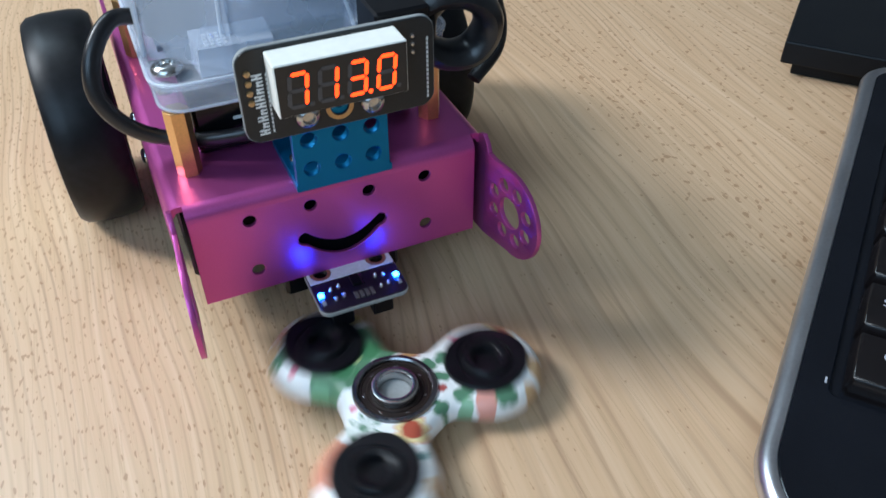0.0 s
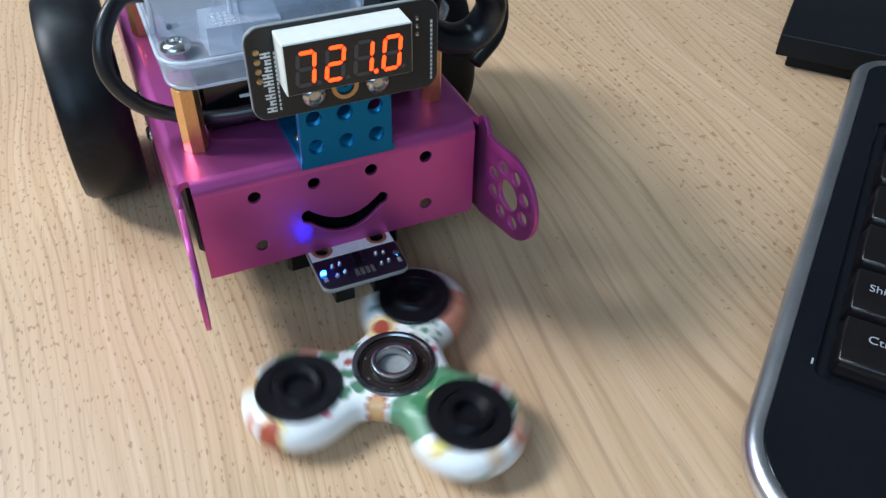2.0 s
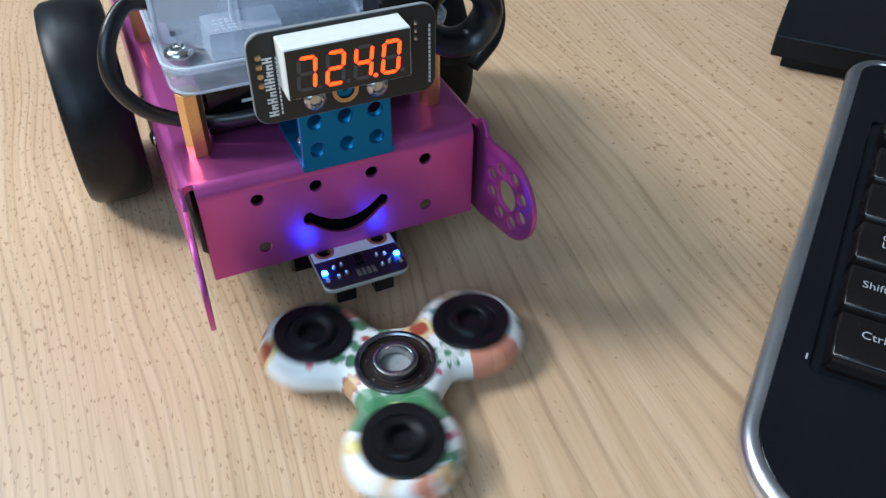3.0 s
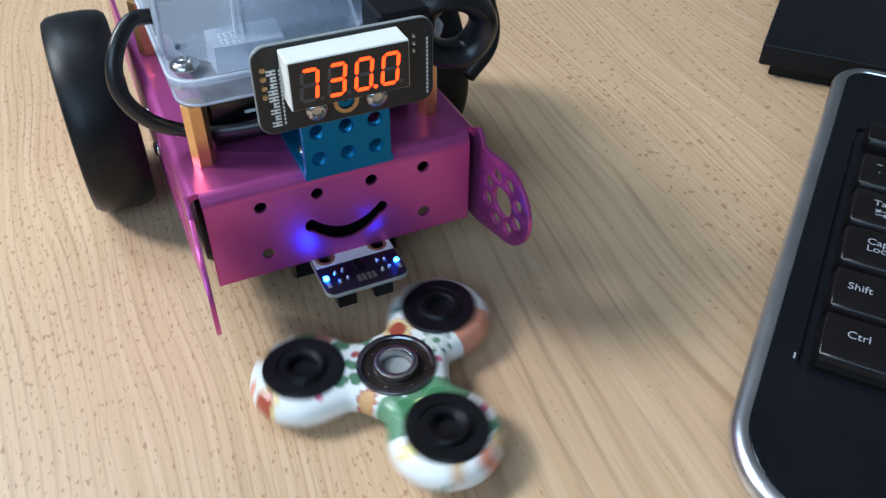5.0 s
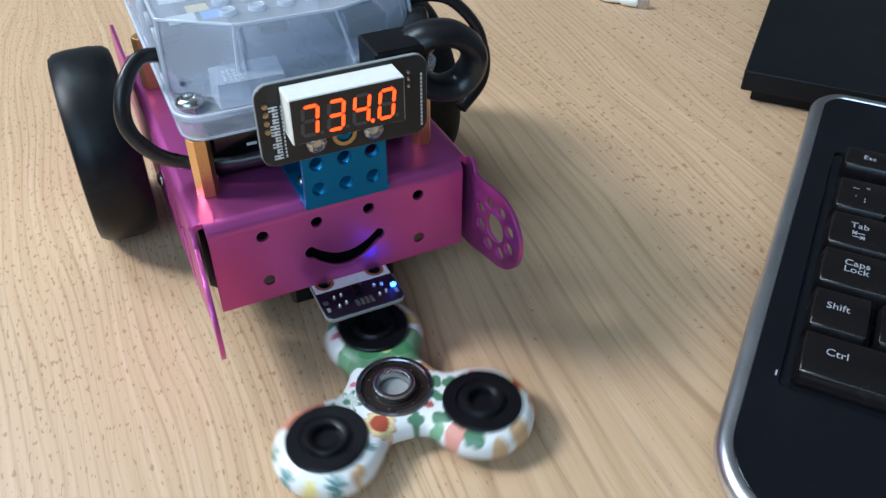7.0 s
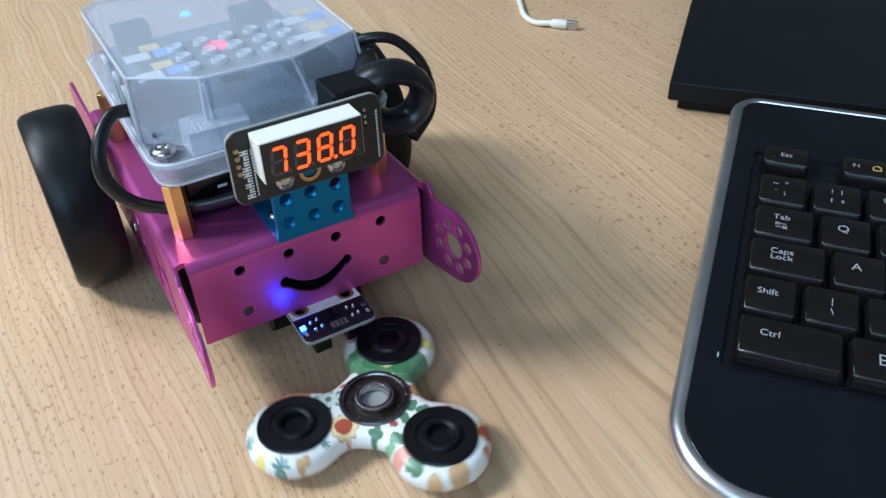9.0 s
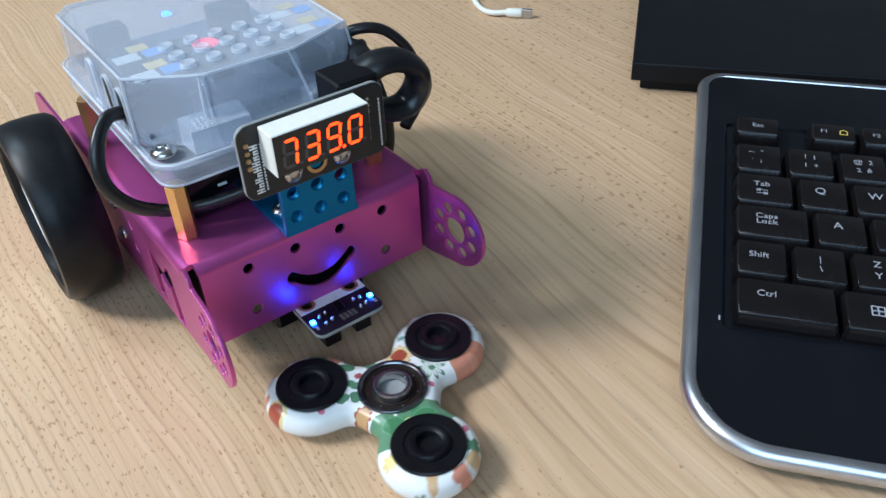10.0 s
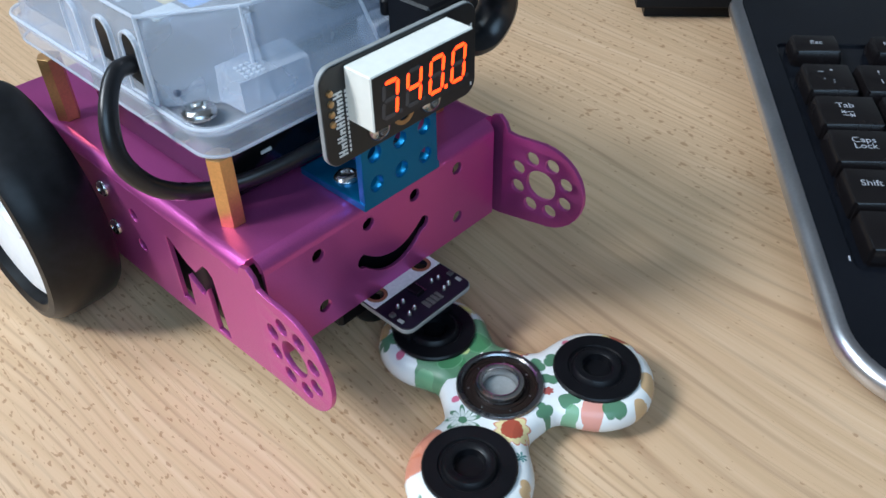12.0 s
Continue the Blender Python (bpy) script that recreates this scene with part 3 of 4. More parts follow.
LEFT_WHEEL = wheel()
LEFT_WHEEL.matrix_basis = pose(-0.0574, 0.0890, 0.0336, 0, -90, 0)
copy_thing(LEFT_WHEEL, pose(0.0570, 0.0890, 0.0336, 0, 90, 0))


def screw_head(r, h, m, parent, name="screw"):
    bm = new_lathe([(r, 0), (r, 0.35 * h), (0.82 * r, 0.8 * h), (0.55 * r, h), (0.5 * r, 0.98 * h), (0.42 * r, 0.5 * h), (0.05, 0.45 * h)], 20)
    return part(name, bm, M_STEEL, parent, smooth=True, m=m)


for y, z in ((66, 42), (66, 29)):
    for s in (-1, 1):
        screw_head(2.4, 1.4, T((43 * s, y, z)) @ Matrix.Rotation(radians(90 * s), 4, "Y"), ROBOT)
# gear drives as black blocks, drawn forward to paint the shade behind the M cuts
for x0, x1 in ((-39.5, -8), (8, 39.5)):
    part("motor_shade_block", new_box(x0, x1, 14, 102, 17, 46, bevel=2), M_BLACKP, ROBOT, "black block for the shade inside, in the place of the gear drive")
# black block for the shade behind the smile; its foot is the caster mount
part("caster_shade_block", new_box(-17, 17, 4.5, 13, 11, 46, bevel=1), M_BLACKP, ROBOT, "black block for the shade behind the face, caster mount at its foot")
# caster under the nose
part("caster", new_lathe([(0.1, 0), (5, 1.2), (7, 5), (6.5, 9), (9, 12), (9, 20.9)], 20), M_BLACKP, ROBOT, smooth=True, m=T((0, 12, 0)))

STANDS = ((-34, 17.5), (33, 17.5), (-37, 90), (37, 90))
for x, y in STANDS:
    hexa = [(3.2 * math.cos(radians(a)), 3.2 * math.sin(radians(a))) for a in range(0, 360, 60)]
    part("standoff", plate([hexa], 18.5, 0.15), M_BRASS, ROBOT, "hexagonal brass spacer", m=T((x, y, 60.7)))
part("battery_pack", new_box(-30.5, 30, 23, 84, 51.6, 68, bevel=1.5, seg=2), M_BOX, ROBOT, "black plastic battery pack under the case")
part("battery_mark", new_box(-20, -17, 22.7, 23.0, 60.5, 61.3), M_SILK, ROBOT)


# the clear case with the controller board
def case():
    c = thing("controller_case", "", "")
    for k in ("label", "category"):
        if k in c:
            del c[k]
    c.parent = ROBOT
    tray_line = rounded(-38, 38, 13.5, 108, 7)
    part("tray", plate([tray_line], 6.4, 1.0, T((0, 0, 73.2))), M_TRAY, c, "clear plastic tray")
    part("rim", plate([rounded(-38.6, 38.6, 12.9, 108.6, 7.5), rounded(-36.6, 36.6, 15, 106.6, 6)], 1.6, 0.4, T((0, 0, 77.0))), M_TRAY, c)
    base = [(-37.2, 33), (-20, 18.5), (-16.5, 14.8), (14, 14.8), (17, 19), (36.5, 27), (37.2, 99), (32, 107), (-32, 107), (-37.5, 99)]
    upper = [(-36.4, 35), (-18.5, 22.5), (-16, 21.2), (10.5, 20.5), (13, 21.5), (34.4, 29), (36.0, 97), (31, 104), (-31, 104), (-36.4, 97)]
    bm = bmesh.new()
    rows = []
    for z, k in ((77, 0.0), (90, 0.75), (96.0, 1.0), (97.2, 1.25)):
        rows.append([bm.verts.new((x + (u - x) * k, y + (w - y) * k, z)) for (x, y), (u, w) in zip(base, upper)])
    for a, b in zip(rows, rows[1:]):
        for i in range(len(base)):
            j = (i + 1) % len(base)
            bm.faces.new((a[i], a[j], b[j], b[i]))
    bm.faces.new(rows[-1])
    bmesh.ops.bevel(bm, geom=[e for e in bm.edges if abs(e.verts[0].co.z - e.verts[1].co.z) > 3], offset=1.6, segments=3, affect="EDGES")
    cover = part("cover", bm, M_CASE, c, "frosted clear plastic cover", smooth=True)
    sol = cover.modifiers.new("wall", "SOLIDIFY")
    sol.thickness = 0.0012
    # dotted ramp by the corner screw
    ramp_bm = bmesh.new()
    v = [ramp_bm.verts.new(p) for p in ((-27, 24, 77.8), (-8, 14.4, 77.8), (-26.5, 15, 77.8), (-8, 24, 77.8), (-26.6, 24, 86.0), (-26, 16.2, 84.4), (-8, 15.4, 84.4), (-8, 24, 86.0))]
    bmesh.ops.convex_hull(ramp_bm, input=v)
    part("corner_block", ramp_bm, M_CASE, c)
    for i in range(4):
        for j in range(4):
            part("dot", new_lathe([(0.55, 0), (0.5, 0.3), (0.05, 0.4)], 8), M_DOME, c, m=T((-23.5 + i * 1.5, 17.2 + j * 1.25, 84.55 + j * 0.26)))
    for j in range(3):
        for i in range(5):
            part("dome", new_lathe([(2.6, 0), (2.55, 1.0), (2.3, 1.3), (2.0, 1.35), (1.5, 1.05), (0.05, 0.95)], 16), M_DOME, c, smooth=True, m=T((-18 + 8.1 * i + 0.2 * j, 47 - 8 * j, 97.1)))
    part("board", new_box(-34, 34, 30, 102, 79, 80.6, bevel=0.3), M_BOARD, c, "controller board inside the case")
    for x in (-29, 22):
        for k, y in enumerate((38, 53)):
            s = new_box(x - 6, x + 8 if x > 0 else x + 7, y - (2.5 if k == 0 else 6.5), y + 6.5, 80.6, 87, bevel=0.5)
            part("socket", s, M_BLACKP, c, "dark cable socket")
            x0 = -31 if x < 0 else 20
            part("tape", new_box(x0 + 4, x0 + 10, y + 1, y + 6, 95.6, 95.85), M_YEL, c, "yellow tape")
            part("tape", new_box(x0 + 7, x0 + 13, y - 5, y + 0.5, 95.6, 95.85), M_CYAN, c, "blue tape")
            part("tape", new_box(x0 - 2, x0 + 5.5, y - 5, y + 0.5, 95.6, 95.85), M_WHITEP, c, "white tape")
    for x0, y0, w, d, h in ((-12, 60, 20, 6, 4), (-10, 76, 9, 9, 3), (8, 70, 7, 12, 5), (-26, 72, 10, 14, 6), (14, 88, 14, 10, 7), (-5, 50, 8, 5, 3), (-28, 92, 12, 8, 9)):
        part("chip", new_box(x0, x0 + w, y0, y0 + d, 80.6, 80.6 + h, bevel=0.3), M_BLACKP, c)
    # red LED widened to a dim disc that paints its halo under the cover
    part("red_halo", new_lathe([(4.2, 0), (3.4, 0.5), (0.1, 0.7)], 20), M_HALOR, c, m=T((-5.5, 47.5, 95.0)))
    part("blue_light", new_lathe([(1.9, 0), (1.5, 0.8), (0.1, 1.1)], 16), M_LEDC, c, m=T((-6, 78, 95.2)))
    part("push_button", new_lathe([(1.6, 0), (1.6, 3.4), (1.2, 3.8), (0.05, 3.8)], 16), M_BLACKP, c, smooth=True, m=T((18, 17.2, 84.9)))
    part("corner_block", new_box(11.5, 26, 14.0, 21.5, 77.8, 84.9, bevel=0.8, seg=2), M_CASE, c)
    # arched openings in the side wall, closed plates, black for the shade inside, each with a moulded lip
    for y, dark in ((39.5, True), (51, True), (66, False)):
        arch = [(-2.9, -7.0), (2.9, -7.0)] + [(2.9 * math.cos(radians(q)), 4.0 + 2.9 * math.sin(radians(q))) for q in range(0, 181, 20)]
        lip = [(-3.7, -7.6), (3.7, -7.6)] + [(3.7 * math.cos(radians(q)), 4.0 + 3.7 * math.sin(radians(q))) for q in range(0, 181, 20)]
        port = part("port", plate([arch], 0.5, 0.1, T((-36.8, y, 85.4)) @ facing("left")), M_RUBBER if dark else M_CASE, c, "black plate for the shade in a cable opening" if dark else "clear cable opening")
        part("lip", plate([lip, arch], 1.3, 0.3, T((-36.9, y, 85.4)) @ facing("left")), M_BEAD, port, "pale moulded lip")
    # rounded moulded edges of cover and tray, in paler plastic to paint their highlights
    ring = [((u + (u - x) * 0.22), (w + (w - y) * 0.22), 97.0) for (x, y), (u, w) in zip(base, upper)]
    for p, q in zip(ring, ring[1:] + ring[:1]):
        part("edge", tube([p, tuple((i + j) / 2 for i, j in zip(p, q)), q], 0.5, per=2, seg=8), M_BEAD, c, smooth=True)
    for i in (0, 1, 3, 5):
        (x, y), (u, w) = base[i], upper[i]
        side = [(x + (u - x) * k, y + (w - y) * k, z) for z, k in ((77.4, 0.02), (90, 0.75), (96.8, 1.2))]
        part("edge", tube(side, 0.5, per=3, seg=8, up=(0, 1, 0)), M_BEAD, c, smooth=True)
    lip = [(x, y, 77.9) for x, y in rounded(-38.4, 38.4, 13.1, 108.4, 7.4)]
    part("edge", tube(lip + lip[:1], 0.45, per=1, seg=8), M_BEAD, c, smooth=True)
    foot = [(x, y, 70.6) for x, y in rounded(-37.4, 37.4, 14.1, 107.4, 6.6)]
    part("edge", tube(foot + foot[:1], 0.4, per=1, seg=8), M_BEAD, c, smooth=True)
    for y in (30, 43, 66):
        screw_head(2.5, 2.0, T((-34.6, y, 69.9)) @ Matrix.Rotation(radians(180), 4, "X"), c)
    for x, y in STANDS[:2]:
        screw_head(3.9, 1.9, T((x * 0.98, y + 5, 77.9)), c)
    for x in (-8, 6, 20):
        part("latch", new_box(x, x + 5, 12.2, 13.6, 70.8, 75.6, bevel=0.3), M_TRAY, c, "clear latch tab")
    return c


case()


# the blue bracket, display and its sockets
def display():
    br = bmesh.new()
    holes = [circle(x, z, 2.0, 16) for x in (-7.1, 0.9, 8.9) for z in (57.8, 66.0)]
    merge(br, plate([[(-11.2, 51.6), (13.2, 51.6), (13.2, 78), (-11.2, 78)]] + holes, 2.2, 0.3), T((0, -2.4, 0)) @ facing("front"))
    merge(br, plate([[(-11.5, -3.4), (13.7, -3.4), (13.7, 20), (-11.5, 20)]] + [circle(1.3, 14, 2, 12)], 2.2, 0.3), T((0, 0, 52.7)))
    b = part("bracket", br, M_BLUE, ROBOT, "anodised blue angle bracket with holes", smooth=True)
    for x in (-6.7, 9.3):
        screw_head(3.3, 1.5, T((x, 8, 53.8)), b)
    board = part("display_board", plate([rounded(-21.4, 24.9, 69.4, 92.6, 3.6), circle(0.9, 74.4, 2.2, 16)], 1.6, 0.2, T((0, -4.4, 0)) @ facing("front")), M_PCB, ROBOT, "black circuit board of the counter display")
    part("board_rim", plate([rounded(-21.6, 25.1, 69.2, 92.8, 3.8), rounded(-21.2, 24.7, 69.6, 92.4, 3.4)], 1.2, 0.1, T((0, -4.3, 0)) @ facing("front")), M_EDGE, board)
    for x in (-7.1, 8.9):
        screw_head(3.1, 2.0, T((x, -5.2, 74.0)) @ Matrix.Rotation(radians(90), 4, "X"), board)
    part("pad_ring", plate([circle(0.9, 74.4, 3.4), circle(0.9, 74.4, 2.3)], 0.3, 0.05, T((0, -5.3, 0)) @ facing("front")), M_COPPER, board)
    part("washer", plate([circle(0.9, 74.4, 2.2), circle(0.9, 74.4, 0.6)], 0.3, 0.05, T((0, -4.6, 0)) @ facing("front")), M_BLUE, board, "blue metal seen through the hole")
    for i in range(4):
        part("pin", new_lathe([(0.8, 0), (0.7, 0.5), (0.1, 0.7)], 12), M_COPPER, board, m=T((-19.2, -5.2, 80.0 + 2.4 * i)) @ Matrix.Rotation(radians(90), 4, "X"))
    # print on the board, as plain bars
    tall = (0.0, 0.9, 0.0, 0.9, 0.0, 0.0, 0.7, 0.9, 0.0)
    for k in range(9):
        z = 71.4 + 1.75 * k
        part("print_bar", new_box(-18.4 + tall[k], -16.0, -5.35, -5.2, z, z + 0.45), M_SILK, board, "white print bar")
        part("print_bar", new_box(-18.4 + tall[k], -16.0, -5.35, -5.2, z + 0.9, z + 1.3), M_SILK, board, "white print bar")
        part("print_bar", new_box(-17.4, -16.9, -5.35, -5.2, z + 0.45, z + 0.9), M_SILK, board, "white print bar")
    for k in range(14):
        part("print_bar", new_box(-15.3, -14.9, -5.35, -5.2, 71.6 + 1.1 * k, 72.3 + 1.1 * k), M_SILK, board)
        part("print_bar", new_box(23.0, 23.5, -5.35, -5.2, 71.6 + 1.15 * k, 72.4 + 1.15 * k), M_SILK, board)
    for k, z in enumerate((84.4, 86.4, 88.4)):
        part("solder_dot", new_lathe([(0.7, 0), (0.5, 0.4), (0.1, 0.5)], 10), M_STEEL, board, m=T((19.6, -5.2, z)) @ Matrix.Rotation(radians(90), 4, "X"))
    part("socket", new_box(11.5, 25, -3.4, 10, 82, 94.2, bevel=0.6), M_BLACKP, ROBOT, "black cable socket behind the board")
    # four digits of flip segments: one face lit, the other dark
    blk = part("display_block", new_box(-15.0, 15.2, -13.2, -5.2, 79.2, 91.8, bevel=0.25), M_WHITEP, ROBOT, "white display block")
    part("display_face", new_box(-14.7, 14.9, -13.4, -13.1, 79.5, 91.5), M_DFACE, blk, "dark display window")
    hgt, wid, lean, mid = 7.8, 3.8, 0.10, 85.4

    def seg(x0, z0, x1, z1, t=0.46):
        d = Vector((x1 - x0, z1 - z0)).normalized()
        n = Vector((-d.y, d.x)) * t
        a, b = Vector((x0, z0)) + d * 0.16, Vector((x1, z1)) - d * 0.16
        return [a, a + d * t + n, b - d * t + n, b, b - d * t - n, a + d * t - n]

    def flip(line):
        """One segment about its own middle, 0.24 mm thick: slot 0 shows in front, slot 1 behind."""
        bm = plate([line], 0.24, 0.02, facing("front"))
        bm.normal_update()
        for f in bm.faces:
            f.material_index = 0 if f.normal.y < -0.3 else 1
        ob = part("segment", bm, M_SEG, blk, "orange display segment")
        ob.data.materials.append(M_DIM)
        return ob

    w, h = wid / 2, hgt / 2
    lines = {"a": (-w, h, w, h), "b": (w, h, w, 0), "c": (w, 0, w, -h), "d": (-w, -h, w, -h), "e": (-w, 0, -w, -h), "f": (-w, h, -w, 0), "g": (-w, 0, w, 0)}
    for i in range(4):
        cx = -10.2 + 6.75 * i
        for k, s in lines.items():
            pts = [(x + z * lean, z) for x, z in seg(*s)]
            mx, mz = sum(p[0] for p in pts) / 6, sum(p[1] for p in pts) / 6
            ob = flip([(x - mx, z - mz) for x, z in pts])
            axis = Vector((1, 0, 0)) if k in "adg" else Vector((lean, 0, 1)).normalized()
            SEGMENTS.append((i, k, ob, T(((cx + mx) * MM, -13.42 * MM, (mid + mz) * MM)), axis))
        dot = flip(circle(0, 0, 0.55, 12))
        SEGMENTS.append((i, "dot", dot, T(((cx + 2.75) * MM, -13.42 * MM, (mid - h) * MM)), Vector((1, 0, 0))))


SEGMENTS = []
display()


# line sensor board below the smile
def sensor():
    outline = rounded(-12.2, 12.4, -16.2, 3, 2.6)
    s = part("sensor_board", plate([outline, circle(-8.1, -0.6, 2.0, 16), circle(8.2, -0.6, 2.0, 16)], 1.6, 0.2, T((0, 0, 20.0))), M_PCBP, ROBOT, "purple-black line sensor board")
    part("board_rim", plate([rounded(-12.4, 12.6, -16.4, 3.2, 2.8), rounded(-12.0, 12.2, -16.0, 2.8, 2.4)], 1.2, 0.1, T((0, 0, 20.0))), M_EDGE, s)
    part("white_band", plate([[(-12.0, -4.2), (12.2, -4.2), (12.2, 2.8), (-12, 2.8)], circle(-8.1, -0.6, 3.0), circle(8.2, -0.6, 3.0)], 0.2, 0.03, T((0, 0, 20.95))), M_SILK, s)
    for x in (-8.1, 8.2):
        part("pad_ring", plate([circle(x, -0.6, 2.9), circle(x, -0.6, 2.0)], 0.25, 0.03, T((0, 0, 20.95))), M_COPPER, s)
    for x in (-10.6, 10.9):
        # a light that shows its lit lens or, turned over, its pale one
        bm = new_box(-0.75, 0.75, -0.8, 0.8, 0.0, 0.8, bevel=0.2)
        box(bm, -0.75, 0.75, -0.8, 0.8, -0.8, 0.0, bevel=0.2)
        led = part("led", bm, M_LEDB, s, "blue light")
        led.data.materials.append(M_DIM)
        for f in led.data.polygons:
            f.material_index = 0 if f.center.z > 0.0001 else 1
        LEDS.append((led, T((x * MM, -9.3 * MM, 20.74 * MM))))
        part("part_chip", new_box(x - 0.5, x + 0.5, -13.2, -11.4, 20.8, 21.2, bevel=0.1), M_EDGE, s)
    for x, y in ((-7.5, -8), (-5.2, -7.6), (-7.2, -12), (-4.8, -11.4), (7.6, -8), (5.4, -7.6), (7.8, -11.6), (5.6, -12)):
        part("solder_dot", new_lathe([(0.75, 0), (0.5, 0.9), (0.1, 1.3)], 10), M_STEEL, s, smooth=True, m=T((x, y, 20.8)))
    part("part_chip", new_box(-1.4, 1.2, -9.2, -5.2, 20.8, 21.9, bevel=0.15), M_BLACKP, s)
    for k in range(5):
        part("chip_leg", new_box(1.3, 2.1, -9 + 0.85 * k, -8.6 + 0.85 * k, 20.8, 21.1), M_STEEL, s)
    for k in range(4):
        part("part_chip", new_box(-2.2 + 1.5 * k, -1.2 + 1.5 * k, -14.2, -11.4, 20.8, 21.2), M_DIM, s)
    for x in (-5.6, 5.8):
        part("eye", new_box(x - 2.9, x + 2.9, -12.5, -5.5, 11.0, 19.2, bevel=0.4), M_BLACKP, s, "black infrared eye")
    part("eye", new_box(-6, 6, -3, 1, 14, 19.2, bevel=0.4), M_BLACKP, s)


LEDS = []
sensor()

# cables of the robot
part("cable", tube([(-36, 40, 85), (-43, 37, 86), (-49, 32, 80), (-50.5, 29, 71), (-45.5, 27, 62.5), (-36, 25, 57.5), (-24, 20, 57.5), (-8, 16, 60), (6, 13, 64), (14, 10, 76), (17, 8, 84)], 2.3, 0.8, up=(0, 1, 0.3)), M_CABLE, ROBOT, "black flat cable looping out of the case", smooth=True)
part("cable", tube([(24, 5, 91), (30, 4, 93), (37, 3.5, 92), (42.5, 3.5, 87.5), (43.5, 4, 81.5), (39.5, 5, 76), (33, 6, 75.5), (28, 8, 79), (28.5, 11, 84.5), (33, 16, 87), (36, 24, 86), (34, 34, 85)], 3.5, 1.6, up=(0, 1, 0.1)), M_CABLE, ROBOT, "flat black ribbon cable looped beside the display", smooth=True)
part("cable", tube([(35, 38, 88), (41, 34, 91), (49, 31, 89.5), (56, 28, 82), (59, 27, 73), (57, 24, 64), (48, 20, 58)], 2.2, 0.8), M_CABLE, ROBOT, "thin black cable loop", smooth=True)

# ---- the spinner ----
def spinner():
    s = thing("fidget_spinner", "white three-armed fidget spinner with floral print", "spinner")
    line = []
    n = 200
    for i in range(n):
        a = 2 * math.pi * i / n
        lo, hi = 8.0, 45.0

        def field(r):
            x, y = r * math.cos(a), r * math.sin(a)
            f = 0
            for k in range(3):
                cx, cy = 25.2 * math.cos(k * 2 * math.pi / 3), 25.2 * math.sin(k * 2 * math.pi / 3)
                f += math.exp(-((math.hypot(x - cx, y - cy) / 15.0) ** 2 - 1) * 3.2)
            return f + math.exp(-((math.hypot(x, y) / 14.5) ** 2 - 1) * 2.2)

        r = 44.0
        while field(r) < 1 and r > 8:
            r -= 0.1
        line.append((r * math.cos(a), r * math.sin(a)))
    bm = bmesh.new()
    rings = []
    arms = [(25.2 * math.cos(k * 2 * math.pi / 3), 25.2 * math.sin(k * 2 * math.pi / 3)) for k in range(3)]

    def inward(p, d):
        i, k = p
        a, b = Vector(line[i - 2]), Vector(line[(i + 2) % n])
        t = (b - a).normalized()
        return Vector(line[i]) + Vector((-t.y, t.x)) * d

    for d, z in ((2.6, 3.0), (1.0, 3.6), (0.15, 5.0), (0.0, 6.6), (0.4, 8.4), (1.3, 9.8), (2.7, 10.7), (4.0, 11.0)):
        rings.append([bm.verts.new((*inward((i, 0), d), z)) for i in range(n)])
    for a, b in zip(rings, rings[1:]):
        for i in range(n):
            bm.faces.new((a[i], a[(i + 1) % n], b[(i + 1) % n], b[i]))
    bm.faces.new(rings[0])
    edges = [bm.edges.get((rings[-1][i], rings[-1][(i + 1) % n])) for i in range(n)]
    for x, y in arms + [(0, 0)]:
        well = [[bm.verts.new((x + 10.9 * math.cos(2 * math.pi * i / 40), y + 10.9 * math.sin(2 * math.pi * i / 40), z)) for i in range(40)] for z in (11.0, 3.6)]
        for i in range(40):
            j = (i + 1) % 40
            edges.append(bm.edges.new((well[0][i], well[0][j])))
            bm.faces.new((well[0][i], well[0][j], well[1][j], well[1][i]))
        bm.faces.new(well[1])
    bmesh.ops.triangle_fill(bm, edges=edges, use_beauty=True)
    part("body", bm, M_FLORAL, s, "white plastic body printed with green and red flowers", smooth=True)
    for x, y in arms:
        cap = part("cap", new_lathe([(11.05, 10.6), (11.05, 11.7), (10.7, 12.1), (7.4, 12.0), (7.1, 11.6), (6.6, 11.6), (6.3, 12.3), (5.8, 12.9), (4.6, 13.0), (3.8, 12.5), (3.5, 11.4), (3.4, 4.2), (0.05, 4.1)], 40), M_BLACKP, s, "black plastic cap", smooth=True, m=T((x, y, 0)))
    b = part("bearing", new_lathe([(11.0, 10.2), (11.0, 11.4), (10.7, 11.8), (9.8, 11.8), (9.4, 11.4), (9.3, 10.2), (11.0, 10.2)], 48), M_RACE, s, "steel ball bearing", smooth=True)
    part("cage", new_lathe([(9.4, 9.0), (9.35, 10.8), (8.7, 10.8), (8.5, 10.5), (7.4, 10.5), (7.2, 10.8), (6.3, 10.8), (6.25, 9.0)], 40), M_CAGE, b, "dark brown ball cage", smooth=True)
    for k in range(7):
        a = 2 * math.pi * k / 7
        bb = bmesh.new()
        bmesh.ops.create_icosphere(bb, subdivisions=2, radius=1.0, matrix=T((7.9 * math.cos(a), 7.9 * math.sin(a), 9.6)))
        part("ball", bb, M_RACE, b, smooth=True)
    part("inner_ring", new_lathe([(6.2, 10.6), (6.2, 12.0), (5.9, 12.6), (5.1, 12.8), (4.5, 12.6), (4.2, 12.0), (4.1, 4.0), (3.9, 3.9), (6.2, 3.9), (6.2, 10.6)], 36), M_STEEL, b, "bright steel inner ring", smooth=True)
    part("centre_pin", new_lathe([(4.2, 4.0), (4.2, 9.6), (3.6, 9.9), (0.05, 9.8)], 24), M_EDGE, s, "pale plastic pin in the bearing", smooth=True)
